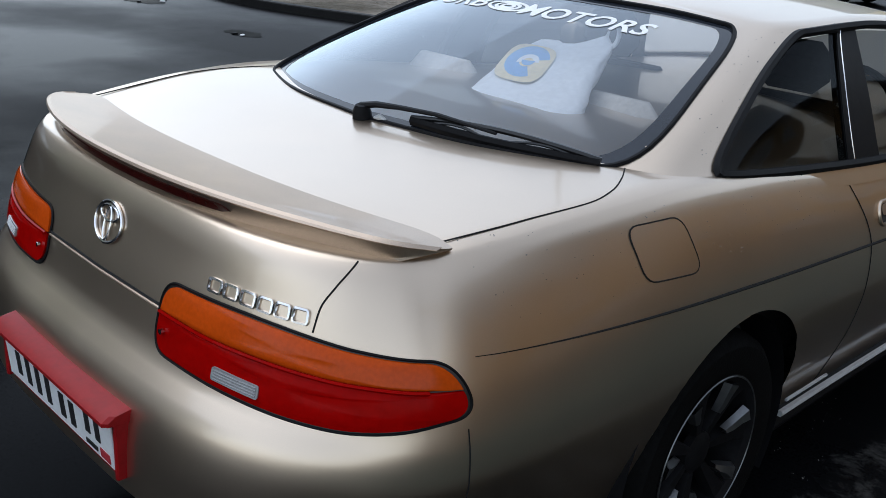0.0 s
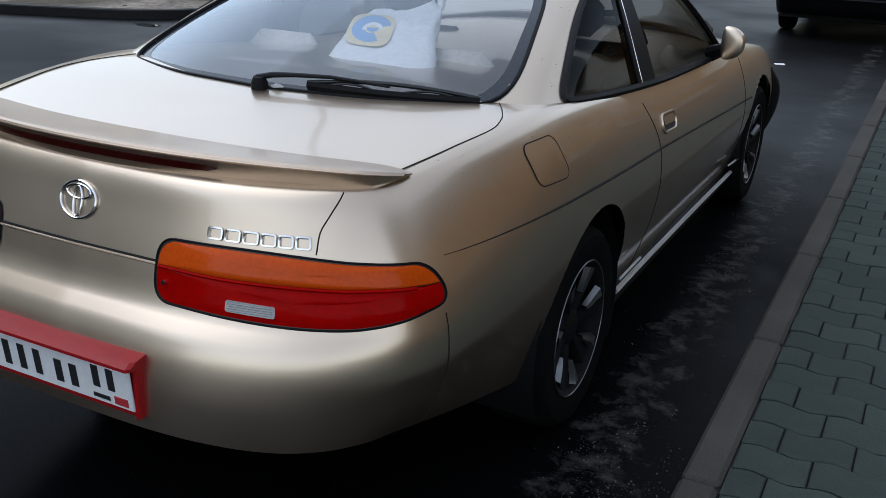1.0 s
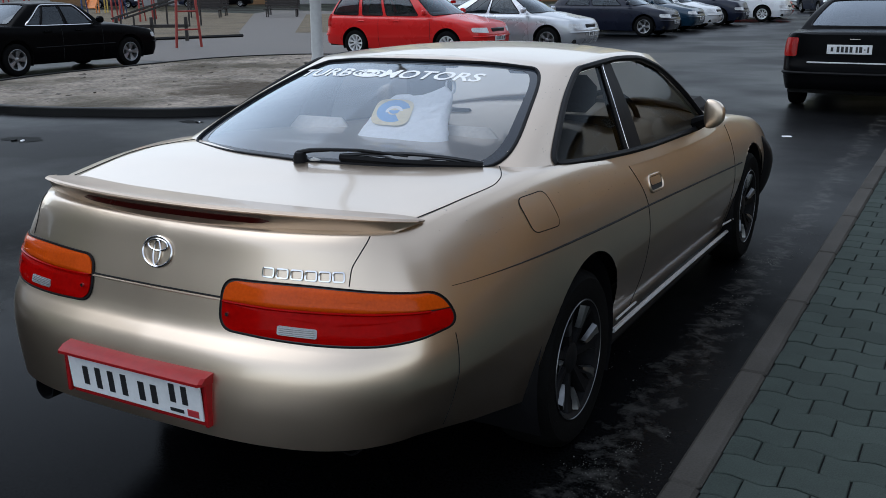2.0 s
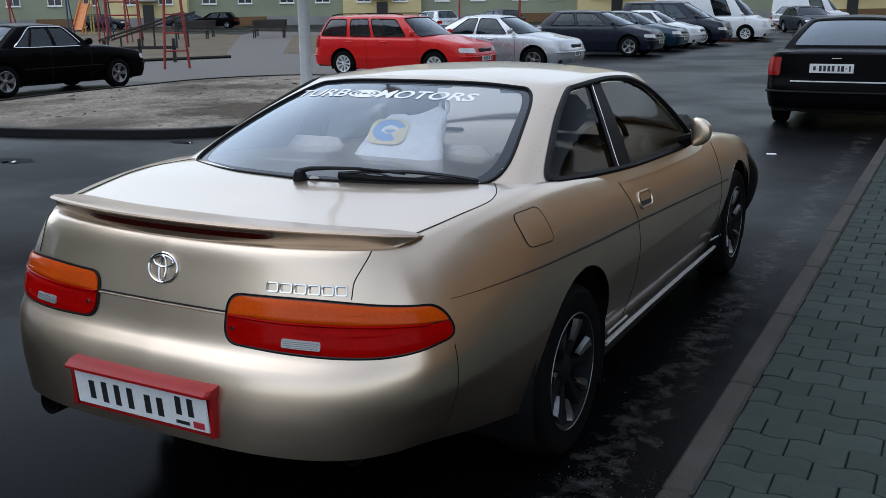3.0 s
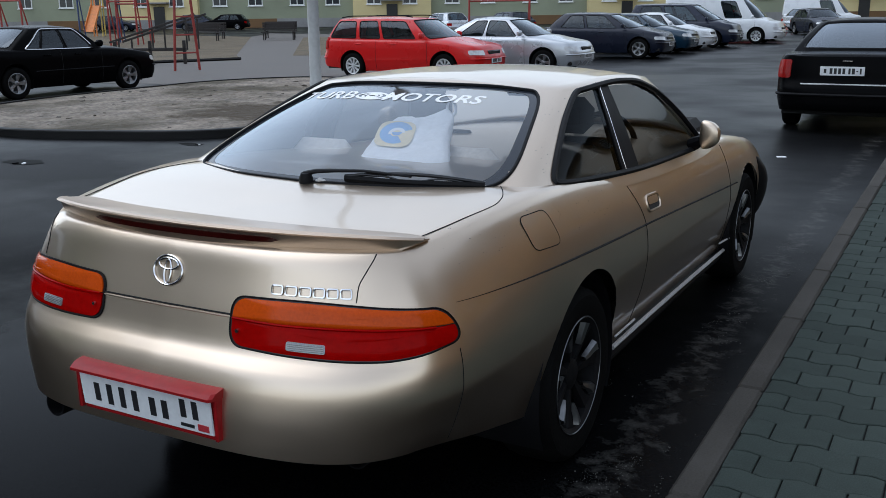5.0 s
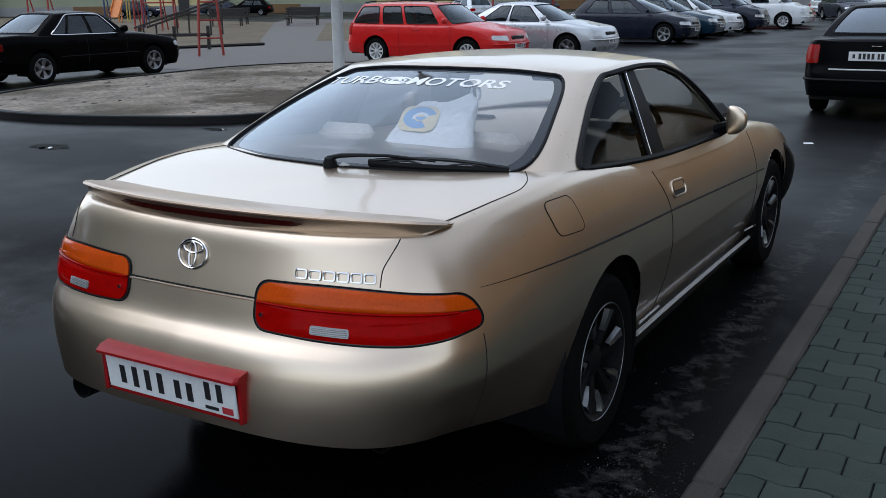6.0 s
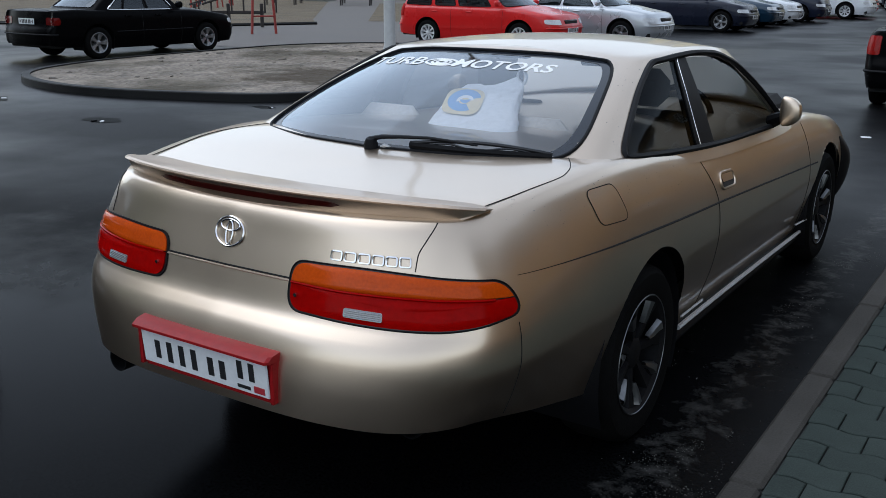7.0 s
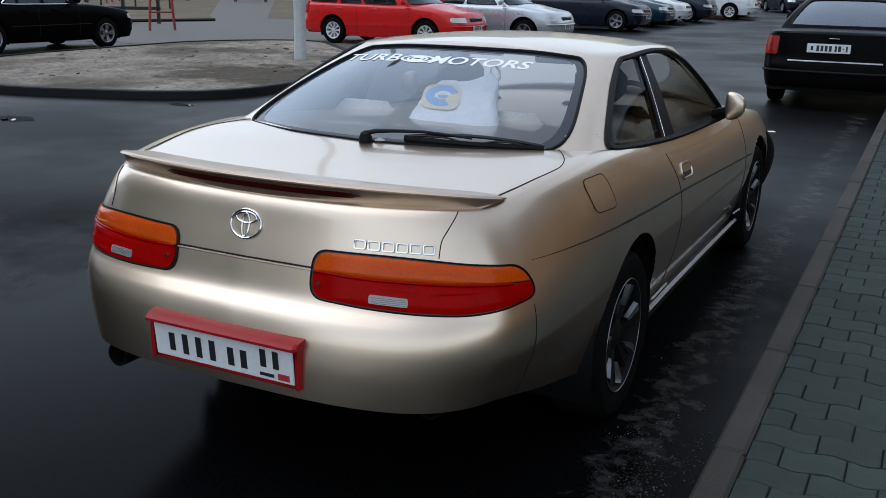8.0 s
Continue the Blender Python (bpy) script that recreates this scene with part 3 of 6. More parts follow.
# ---- the parked coupe ----
coupe = thing("coupe", "champagne metallic two-door coupe parked beside the kerb", "car")
COUPE = Body(
    outline=[(0, 0.0), (0.30, 0.008), (0.49, 0.036), (0.635, 0.088), (0.745, 0.170), (0.822, 0.285), (0.866, 0.45), (0.890, 0.78), (0.898, 1.3), (0.893, 2.0),
             (0.893, 2.8), (0.897, 3.5), (0.903, 4.05), (0.896, 4.42), (0.85, 4.66), (0.68, 4.79), (0.40, 4.86), (0, 4.88)],
    rear=([0.20, 0.30, 0.36, 0.42, 0.50, 0.57, 0.615, 0.645, 0.665, 0.680, 0.70, 0.78, 0.88, 0.94, 0.985, 1.02],
          [0.080, 0.026, 0.007, 0.0, 0.002, 0.010, 0.020, 0.034, 0.051, 0.070, 0.080, 0.101, 0.131, 0.150, 0.190, 0.235]),
    side=(([0, 0.012, 0.03, 0.06, 0.10, 0.16, 0.25, 0.36, 1.0], [0.098, 0.087, 0.075, 0.060, 0.043, 0.024, 0.007, 0, 0]),
          ([0.15, 0.25, 0.35, 0.50, 0.60, 0.70, 1.1], [0.125, 0.085, 0.052, 0.016, 0.003, 0, 0.0])),
    front=([0.15, 0.3, 0.45, 0.55, 0.65, 0.8, 1.0], [0.12, 0.03, 0.0, 0.01, 0.06, 0.2, 0.4]),
    top=([0.0, 0.25, 0.45, 0.75, 1.0, 1.3, 2.0, 2.6, 3.0, 3.5, 4.1, 4.5, 4.86], [0.965, 0.968, 0.985, 1.012, 1.022, 1.01, 0.945, 0.925, 0.92, 0.90, 0.83, 0.74, 0.66]),
    bottom=([0.0, 0.3, 0.6, 1.0, 1.5, 3.5, 4.3, 4.86], [0.415, 0.392, 0.335, 0.27, 0.215, 0.19, 0.19, 0.20]),
    spine=([0.32, 0.55, 0.8, 1.1, 2.6, 3.3, 3.9, 4.4, 4.7], [0.985, 1.003, 1.03, 1.05, 1.0, 0.965, 0.89, 0.80, 0.72]),
    tuck=lambda y, z: 0.05 * min(1.0, max(0.0, (1.0 - y) / 0.7)) ** 1.5 * min(1.0, max(0.0, (z - 0.66) / 0.3)) ** 1.3
    + 0.06 * min(1.0, max(0.0, (0.85 - y) / 0.6)) * min(1.3, max(0.0, (0.58 - z) / 0.2)) ** 1.2)
RW, FW, TR = 1.210, 3.93, 0.322
part("body", mesh("coupe_body", *COUPE.build([(RW + 0.05, 0.335), (FW, 0.335)], 0.365, na=260, nz=30, nt=12), 50), PAINT, coupe, "champagne metallic painted body")

CABIN = Cabin(
    base=[(0, 0.80, 1.03), (0.36, 0.85, 1.03), (0.685, 1.005, 1.025), (0.765, 1.14, 1.015), (0.80, 1.36, 0.995), (0.813, 1.98, 0.945), (0.822, 2.5, 0.925), (0.82, 3.0, 0.915),
          (0.76, 3.25, 0.925), (0.45, 3.5, 0.945), (0, 3.58, 0.95)],
    top=[(0, 1.66, 1.318), (0.30, 1.675, 1.313), (0.515, 1.70, 1.295), (0.588, 1.77, 1.300), (0.628, 1.92, 1.303), (0.63, 2.22, 1.308), (0.618, 2.54, 1.298), (0.588, 2.80, 1.274),
         (0.52, 2.87, 1.272), (0.28, 2.92, 1.285), (0, 2.93, 1.29)],
    crown=([1.72, 1.9, 2.2, 2.55, 2.87], [1.328, 1.343, 1.352, 1.34, 1.303]), bulge=0.02,
    flare=lambda a: 0.012 * math.exp(-((a - 3.1) / 0.8) ** 2))
REAR_OPENING = rounded([(-2.02, 0.0, 0.35), (2.02, 0.0, 0.35), (2.02, 0.97, 0.30), (-2.02, 0.97, 0.30)], 8)
SIDE_OPENING = rounded([(3.14, 0.01, 0.22), (4.82, 0.016, 0.1), (7.38, 0.02, 0.10), (7.15, 0.50, 0.2), (6.72, 0.80, 0.25), (5.9, 0.935, 0.3), (5.0, 0.965, 0.3), (4.2, 0.965, 0.25), (3.32, 0.93, 0.35), (3.06, 0.62, 0.25), (3.06, 0.35, 0.2)], 6)
FRONT_OPENING = rounded([(7.7, 0.03, 0.15), (12.3, 0.03, 0.15), (12.3, 0.95, 0.15), (7.7, 0.95, 0.15)], 6)
part("roof", mesh("coupe_roof", *CABIN.shell([REAR_OPENING, SIDE_OPENING, FRONT_OPENING]), 60), PAINT, coupe, "champagne roof and pillars")


def cab(s, v, off=0.0):
    return CABIN.at(s, v, off)


def front_glass(s, v, off=0.0):
    q = CABIN.at(s if s <= 10 else 20 - s, v, off)
    return q if s <= 10 else q * (-1, 1, 1)


# glass, its dark borders and rubber seals
rd = dense(REAR_OPENING, 0.05)
c0 = rd.mean(0)
part("rear_window", mesh("rear_window", *patch(c0 + (rd - c0) * (0.965, 0.93), cab, lambda r: -0.004, 14)), REAR_GLASS, coupe, "tinted rear window").visible_shadow = False
ring_in = c0 + (rd - c0) * (0.915, 0.92)
verts = [tuple(cab(a, b, -0.003)) for a, b in rd] + [tuple(cab(a, b, -0.003)) for a, b in ring_in]
nn = len(rd)
part("window_border", mesh("window_border", verts, [[i, (i + 1) % nn, nn + (i + 1) % nn, nn + i] for i in range(nn)]), FRIT, coupe, "dark printed border of the rear window")
part("rear_window_seal", mesh("rear_window_seal", *tube([cab(a, b, 0.001) for a, b in rd], 0.0065, True)), BLACK, coupe, "black rubber seal")
for sgn in (1, -1):
    mir = lambda p: np.array(p) * (sgn, 1, 1)
    so = dense(SIDE_OPENING, 0.06)
    part("side_window_seal", mesh("side_window_seal", *tube([mir(cab(a, b, 0.0)) for a, b in so], 0.013, True)), BLACK, coupe, "black rubber seal")
    q = dense(rounded([(3.22, 0.03, 0.2), (4.80, 0.03, 0.05), (4.34, 0.94, 0.1), (3.42, 0.90, 0.3), (3.12, 0.60, 0.2), (3.12, 0.35, 0.2)], 8), 0.06)
    part("quarter_window", mesh("quarter_window", *patch(q, lambda a, b, o: mir(cab(a, b, o)), lambda r: -0.008, 6)), SIDE_GLASS, coupe, "tinted rear quarter window")
    d = dense(rounded([(5.10, 0.035, 0.05), (7.30, 0.035, 0.08), (7.06, 0.50, 0.2), (6.64, 0.78, 0.25), (5.85, 0.90, 0.3), (4.66, 0.935, 0.06)], 6), 0.06)
    part("door_window", mesh("door_window", *patch(d, lambda a, b, o: mir(cab(a, b, o)), lambda r: -0.008, 6)), SIDE_GLASS, coupe, "tinted door window")
    strip = [(4.78, 0.02), (5.12, 0.02), (4.66, 0.96), (4.30, 0.96)]
    part("door_pillar", mesh("door_pillar", *patch(dense(np.array(strip), 0.05), lambda a, b, o: mir(cab(a, b, o)), lambda r: -0.003, 4, depth=0.03)), BLACK, coupe, "black pillar between the side windows")
    part("pillar_trim", mesh("pillar_trim", *tube([mir(cab(4.83 - 0.53 * v, v, 0.003)) for v in np.linspace(0.03, 0.97, 14)], 0.0018)), CHROME, coupe, "thin bright trim line")
    part("roof_gap", mesh("roof_gap", *tube([mir(cab(4.30 - 0.1 * (v - 0.96) / 0.04, v, 0.0)) for v in np.linspace(0.96, 1.0, 5)], 0.003)), GAP, coupe)
wv = dense(FRONT_OPENING, 0.08)
part("windscreen", mesh("windscreen", *patch(wv, front_glass, lambda r: -0.004, 8)), WINDSCREEN_GLASS, coupe, "clear windscreen")

# rear lamps
A_IN, A_OUT = 0.255, 1.02
lamp_shape = [(A_IN, 0.836, 0.05), (0.60, 0.842, 0.25), (A_OUT - 0.03, 0.812, 0.15), (A_OUT + 0.012, 0.722, 0.08), (0.84, 0.690, 0.14), (0.55, 0.688, 0.2), (A_IN, 0.700, 0.05)]
split = [(A_IN, 0.778), (0.45, 0.774), (0.65, 0.775), (0.80, 0.773), (A_OUT - 0.05, 0.766)]


def lamp_half(outline, upper):
    keep = []
    rows = [(a, z, float(pchip([p[0] for p in split], [p[1] for p in split], a))) for a, z in dense(outline, 0.012)]
    end = max(a for a, z, zs in rows if (z >= zs if upper else z <= zs))
    for a, z, zs in rows:
        keep.append((min(a, end), max(z, zs + 0.002) if upper else min(z, zs - 0.002)))
    return np.array(keep)


for sgn in (1, -1):
    on = lambda a, z, o, sgn=sgn: COUPE.skin(sgn * a, z, o)
    lamp = dense(rounded(lamp_shape, 8), 0.012)
    tl = part("tail_lamp", mesh("tail_lamp", *patch(lamp, on, lambda r: 0.002, 4)), BLACK_GLOSS, coupe, "tail lamp with amber upper and red lower lens")
    inner = lamp.mean(0) + (lamp - lamp.mean(0)) * (0.975, 0.93)
    part("amber_lens", mesh("amber_lens", *patch(lamp_half(inner, True), on, lambda r: 0.012 - 0.006 * r ** 4, 5, depth=0.002)), AMBER_LENS, tl, "amber indicator lens")
    part("red_lens", mesh("red_lens", *patch(lamp_half(inner, False), on, lambda r: 0.012 - 0.006 * r ** 4, 5, depth=0.002)), RED_LENS, tl, "red brake lens")
    rv = dense(rounded([(0.462, 0.735, 0.006), (0.588, 0.733, 0.006), (0.588, 0.709, 0.006), (0.462, 0.711, 0.006)], 3), 0.012)
    part("reverse_lens", mesh("reverse_lens", *patch(rv, on, lambda r: 0.0145, 2, depth=-0.009)), CLEAR_LENS, tl, "clear reversing lens")
    for rz in (0.7145, 0.7195, 0.7245, 0.7295):
        part("lens_rib", mesh("lens_rib", *tube([on(a, rz, 0.0148) for a in np.linspace(0.468, 0.582, 8)], 0.0016, n=5)), CLEAR_LENS, tl)
    part("lens_joint", mesh("lens_joint", *tube([on(a, float(pchip([p[0] for p in split], [p[1] for p in split], a)), 0.0095) for a in np.linspace(A_IN + 0.012, A_OUT - 0.085, 30)], 0.004, n=5)), RED_LENS, tl)
    part("lamp_seal", mesh("lamp_seal", *tube([on(a, z, 0.002) for a, z in lamp], 0.0028, True)), BLACK, tl)
    part("screw", mesh("screw", *tube([on(0.29, 0.745, 0.008), on(0.29, 0.745, 0.0155)], 0.006, n=8)), CHROME, tl)


# seams between the panels
def seam(points, r=0.0017, material=GAP):
    part("panel_gap", mesh("panel_gap", *tube(points, r, n=5)), material, coupe)


seam([COUPE.skin(a, 0.783, 0.001) for a in np.linspace(-A_IN, A_IN, 40)], 0.003)
part("bumper_lip", mesh("bumper_lip", *tube([COUPE.skin(a, 0.7765, 0.0015) for a in np.linspace(-A_IN, A_IN, 40)], 0.0036, n=8)), PAINT, coupe, "rounded painted lip under the boot lid")
for sgn in (1, -1):
    mir = lambda p, sgn=sgn: np.array(p) * (sgn, 1, 1)
    seam([mir(COUPE.skin(a, z, 0.0005)) for a, z in zip(pchip([0, 1, 2, 3], [0.69, 0.70, 0.735, 0.785], np.linspace(0, 3, 30)), np.linspace(0.842, 0.962, 30))])
    edge = pchip([0.37, 0.42, 0.60, 0.78, 0.86, 0.94, 1.0], [0.678, 0.686, 0.720, 0.746, 0.732, 0.698, 0.662], np.linspace(0.37, 1.0, 40))
    seam([mir(COUPE.deck(x, y, 0.0005)) for x, y in zip(edge, np.linspace(0.37, 1.0, 40))])
    seam([mir(COUPE.skin(A_OUT - 0.01 + 0.02 * k, 0.695 - k * 0.30, 0.0005)) for k in np.linspace(0, 1, 20)], 0.0014)
    seam([mir(COUPE.flank(y, z, 0.0005)) for y, z in zip(pchip([0, 1, 2, 3], [1.80, 1.94, 1.95, 1.90], np.linspace(0, 3, 30)), np.linspace(0.945, 0.26, 30))])
    seam([mir(COUPE.flank(3.42 + 0.1 * k, 0.87 - 0.6 * k, 0.0005)) for k in np.linspace(0, 1, 20)])
    part("side_moulding", mesh("side_moulding", *tube([mir(COUPE.flank(y, float(pchip([0.39, 0.6, 1.0, 1.79, 3.62], [0.816, 0.808, 0.789, 0.741, 0.637], y)), 0.001)) for y in np.linspace(0.39, 3.62, 70)], list(0.0008 + 0.0032 * np.minimum(1, np.linspace(0, 4, 70))), n=6)),
         GAP, coupe, "dark rubbing strip along the flank")
    # pale tubes paint the highlight along the sill ledge
    part("sill_trim", mesh("sill_trim", *tube([mir(COUPE.flank(y, 0.292 - 0.024 * (y - 1.6), 0.034)) for y in np.linspace(1.62, 3.66, 30)], 0.010, n=6)), SILL, coupe, "pale strip standing for the highlight on the sill ledge")
    part("sill_trim", mesh("sill_trim", *tube([mir(COUPE.flank(y, 0.342 - 0.02 * (y - 1.6), 0.030)) for y in np.linspace(1.615, 1.87, 8)], 0.005, n=6)), SILL, coupe)
    part("sill_trim", mesh("sill_trim", *tube([mir(COUPE.flank(y, 0.335 - 0.10 * (y - 3.36), 0.030)) for y in np.linspace(3.36, 3.66, 8)], 0.005, n=6)), SILL, coupe)
    part("side_skirt", mesh("side_skirt", *tube([mir(COUPE.flank(y, 0.235 - 0.01 * (y - 1.6), 0.012)) for y in np.linspace(1.62, 3.6, 20)], 0.03, n=8)), BLACK, coupe)
    # fuel flap on the right only
    if sgn > 0:
        flap = dense(rounded([(0.800, 0.976, 0.035), (0.974, 0.975, 0.035), (1.026, 0.854, 0.04), (0.834, 0.866, 0.035)], 5), 0.02)
        part("fuel_flap", mesh("fuel_flap", *patch(flap, lambda y, z, o: COUPE.flank(y, z, o), lambda r: 0.0015, 4)), PAINT, coupe, "closed fuel filler flap")
        part("panel_gap", mesh("panel_gap", *tube([COUPE.flank(y, z, 0.0005) for y, z in flap], 0.0022, True, 5)), GAP, coupe)
    cup = dense(rounded([(1.99, 0.838, 0.06), (2.17, 0.828, 0.06), (2.17, 0.765, 0.06), (1.99, 0.775, 0.06)], 6), 0.015)
    hd = part("door_handle", mesh("door_handle", *patch(cup, lambda y, z, o: mir(COUPE.flank(y, z, o)), lambda r: 0.0015, 3)), DARK_TRIM, coupe, "recessed door handle")
    part("handle_surround", mesh("handle_surround", *tube([mir(COUPE.flank(y, z, 0.002)) for y, z in cup], 0.006, True, 6)), PAINT, hd)
    lever = dense(rounded([(2.00, 0.834, 0.03), (2.14, 0.826, 0.02), (2.14, 0.795, 0.02), (2.00, 0.803, 0.03)], 4), 0.02)
    part("lever", mesh("lever", *patch(lever, lambda y, z, o: mir(COUPE.flank(y, z, o)), lambda r: 0.008, 3, depth=0.0)), PAINT, hd)
    for yc in (RW, FW):
        w = wheel(coupe, sgn * 0.775, yc, TR, 0.215, 0.213, 7, POLISHED, sgn, 0.55, DARK_ALLOY)
        well = [(sgn * x, yc + 0.362 * math.cos(t), 0.335 + 0.362 * math.sin(t)) for x in (0.50, 0.875) for t in np.linspace(-0.5, math.pi + 0.5, 28)]
        part("wheel_well", mesh("wheel_well", well + [(sgn * 0.5, yc, 0.335)], [[i, i + 1, 28 + i + 1, 28 + i] for i in range(27)] + [[56, i, i + 1] for i in range(27)]), BLACK, coupe)
    # dark front bumper end, bulged to fit the outline from the camera
    bp = dense(rounded([(4.26, 0.70, 0.05), (4.58, 0.62, 0.06), (4.60, 0.24, 0.06), (4.30, 0.24, 0.03)], 4), 0.03)
    part('front_bumper_end', mesh('front_bumper_end', *patch(bp, lambda y, z, o: mir(COUPE.flank(y, z, o)), lambda r: 0.034 * (1 - r ** 3) + 0.004, 6, depth=0.02)), BLACK, coupe, 'dark bulging front bumper end')
    # door mirror
    bm = bmesh.new()
    bmesh.ops.create_uvsphere(bm, u_segments=24, v_segments=14, radius=1.0)
    for v in bm.verts:
        side_ = sgn * v.co.x
        v.co = Vector((sgn * (0.062 * side_ ** 0.9 if side_ > 0 else -0.034 * (-side_) ** 0.6), 0.080 * v.co.y * (1.0 if v.co.y > 0 else 0.25), (0.068 - 0.012 * side_) * math.copysign(abs(v.co.z) ** 0.75, v.co.z)))
    bm.transform(pose(sgn * 0.907, 2.78, 1.006, 0, 0, -8 * sgn))
    vs, fs = [tuple(v.co) for v in bm.verts], [[v.index for v in f.verts] for f in bm.faces]
    bm.free()
    dm = part("door_mirror", mesh("door_mirror", vs, fs), PAINT, coupe, "champagne door mirror")
    part("mirror_foot", mesh("mirror_foot", *tube([(sgn * 0.82, 2.86, 0.945), (sgn * 0.86, 2.83, 0.965), (sgn * 0.90, 2.80, 0.985)], [0.035, 0.03, 0.022], n=8)), BLACK, dm)

# tail wing that hugs the edge of the boot lid
U = np.linspace(-1, 1, 61)
wv_, wf_ = [], []
for u in U:
    k = abs(u)
    x = 0.722 * u
    ty, tz = 0.139 + 0.178 * k ** 2.2 + 0.060 * k ** 24, 1.026 - 0.020 * k ** 2.5 - 0.014 * k ** 20
    ly = ty + (0.225 - 0.085 * k ** 2) * (1 - 0.72 * k ** 20)
    lz = COUPE.deck(x, max(ly, 0.3))[2] + 0.003
    rz = (0.944 - 0.004 * k) * (1 - k ** 14) + (tz - 0.008) * k ** 14
    th = 0.011 * (1 - 0.5 * k ** 6)
    cut = 1 - k ** 14
    top = [(ly, lz), (ly + (ty - ly) * 0.4, lz + (tz - lz) * 0.30), (ly + (ty - ly) * 0.75, lz + (tz - lz) * 0.68), (ty + 0.012, tz), (ty + 0.003, tz - 0.003)]
    low = [(ty, tz - th * 0.7), (ty + 0.005, tz - th * 1.15), (ty + 0.010 + 0.004 * cut, tz - th * 1.2 - 0.003 * cut), (ty + 0.012 + 0.020 * cut, rz + 0.012 * cut), (ty + 0.012 + 0.018 * cut, rz), (ly - 0.004, lz - 0.03 * cut - 0.003)]
    wv_ += [(x, y, z) for y, z in top + low]
m_ = 11
for i in range(len(U) - 1):
    for j in range(m_):
        q = (j + 1) % m_
        wf_.append([i * m_ + j, i * m_ + q, (i + 1) * m_ + q, (i + 1) * m_ + j])
wf_ += [list(range(m_)), [(len(U) - 1) * m_ + j for j in range(m_)]]
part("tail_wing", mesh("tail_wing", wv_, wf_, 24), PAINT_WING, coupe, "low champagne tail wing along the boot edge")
bv2, bf2 = [], []
for x in np.linspace(-0.36, 0.36, 31):
    k = abs(x) / 0.722
    ty = 0.139 + 0.178 * k ** 2.2
    mid, tall = 0.991 - 0.012 * k ** 2.5, 0.010 * (1 - (abs(x) / 0.3601) ** 16) ** 0.5
    bv2 += [(x, ty + 0.018, mid + tall), (x, ty + 0.0135, mid + 0.85 * tall), (x, ty + 0.0195, mid - 0.85 * tall), (x, ty + 0.026, mid - tall)]
for i in range(30):
    for j in range(3):
        bf2.append([i * 4 + j, i * 4 + j + 1, i * 4 + j + 5, i * 4 + j + 4])
part("high_brake_light", mesh("high_brake_light", bv2, bf2, 30), BRAKE_STRIP, coupe, "dark red brake light strip under the wing")

# badge, lettering as plain bars, number plate with its red holder
em = part("badge", mesh("badge", *tube([COUPE.skin(0.058 * math.cos(w) if abs(math.cos(w)) > 1e-6 else 1e-6, 0.877 + 0.042 * math.sin(w), 0.004) for w in np.linspace(0, 2 * math.pi, 48, False)], 0.0036, True)), CHROME, coupe, "oval chrome badge")
part("badge_ring", mesh("badge_ring", *tube([COUPE.skin(0.016 * math.cos(w) + 1e-6, 0.873 + 0.034 * math.sin(w), 0.004) for w in np.linspace(0, 2 * math.pi, 30, False)], 0.0032, True)), CHROME, em)
part("badge_ring", mesh("badge_ring", *tube([COUPE.skin(0.040 * math.cos(w) + 1e-6, 0.895 + 0.016 * math.sin(w), 0.004) for w in np.linspace(0, 2 * math.pi, 30, False)], 0.0032, True)), CHROME, em)
for k in range(6):
    a0 = 0.394 + 0.0484 * k
    bar = dense(rounded([(a0, 0.876, 0.006), (a0 + 0.038, 0.876, 0.006), (a0 + 0.038, 0.853, 0.006), (a0, 0.853, 0.006)], 3), 0.01)
    part("letter_bar", mesh("letter_bar", *tube([COUPE.skin(a, z, 0.003) for a, z in bar], 0.0032, True, 5)), CHROME, coupe, "chrome lettering as plain bars")
PC = 0.512
HOOD = [(0.03, PC + 0.086), (-0.020, PC + 0.079), (-0.036, PC + 0.068), (-0.036, PC + 0.060), (0.03, PC + 0.057)]
hood = ([(x, y, z) for x, cut in ((-0.281, 0.010), (-0.272, 0.0), (0.272, 0.0), (0.281, 0.010)) for y, z in ((y + cut * (y < 0), z) for y, z in HOOD)],
        [[a * 5 + b, a * 5 + (b + 1) % 5, a * 5 + 5 + (b + 1) % 5, a * 5 + 5 + b] for a in range(3) for b in range(5)] + [[0, 1, 2, 3, 4], [15, 16, 17, 18, 19]])
hold = part("plate_holder", mesh("plate_holder", *joined(
    hood, bevel_box(-0.279, -0.012, PC - 0.068, -0.266, 0.03, PC + 0.060, 0.003),
    bevel_box(0.266, -0.012, PC - 0.068, 0.279, 0.03, PC + 0.060, 0.003), bevel_box(-0.262, 0.0, PC - 0.07, 0.262, 0.03, PC + 0.06, 0.002)), 30), RED_PLASTIC, coupe, "red plastic plate holder")
marks = [(-0.19 + 0.052 * k, 0.021, -0.002, 0.066 if k else 0.058) for k in range(4)] + [(0.035, 0.022, -0.006, 0.058), (0.083, 0.022, -0.006, 0.058), (0.155, 0.02, 0.014, 0.056), (0.20, 0.02, 0.014, 0.056), (0.165, 0.05, -0.038, 0.010)]
pl = plate(hold, pose(0, -0.008, PC, 5), marks)
part("flag_mark", mesh("flag_mark", *bevel_box(0.205, -0.006, -0.046, 0.245, -0.0035, -0.026, 0), 0), FLAG_RED, pl)
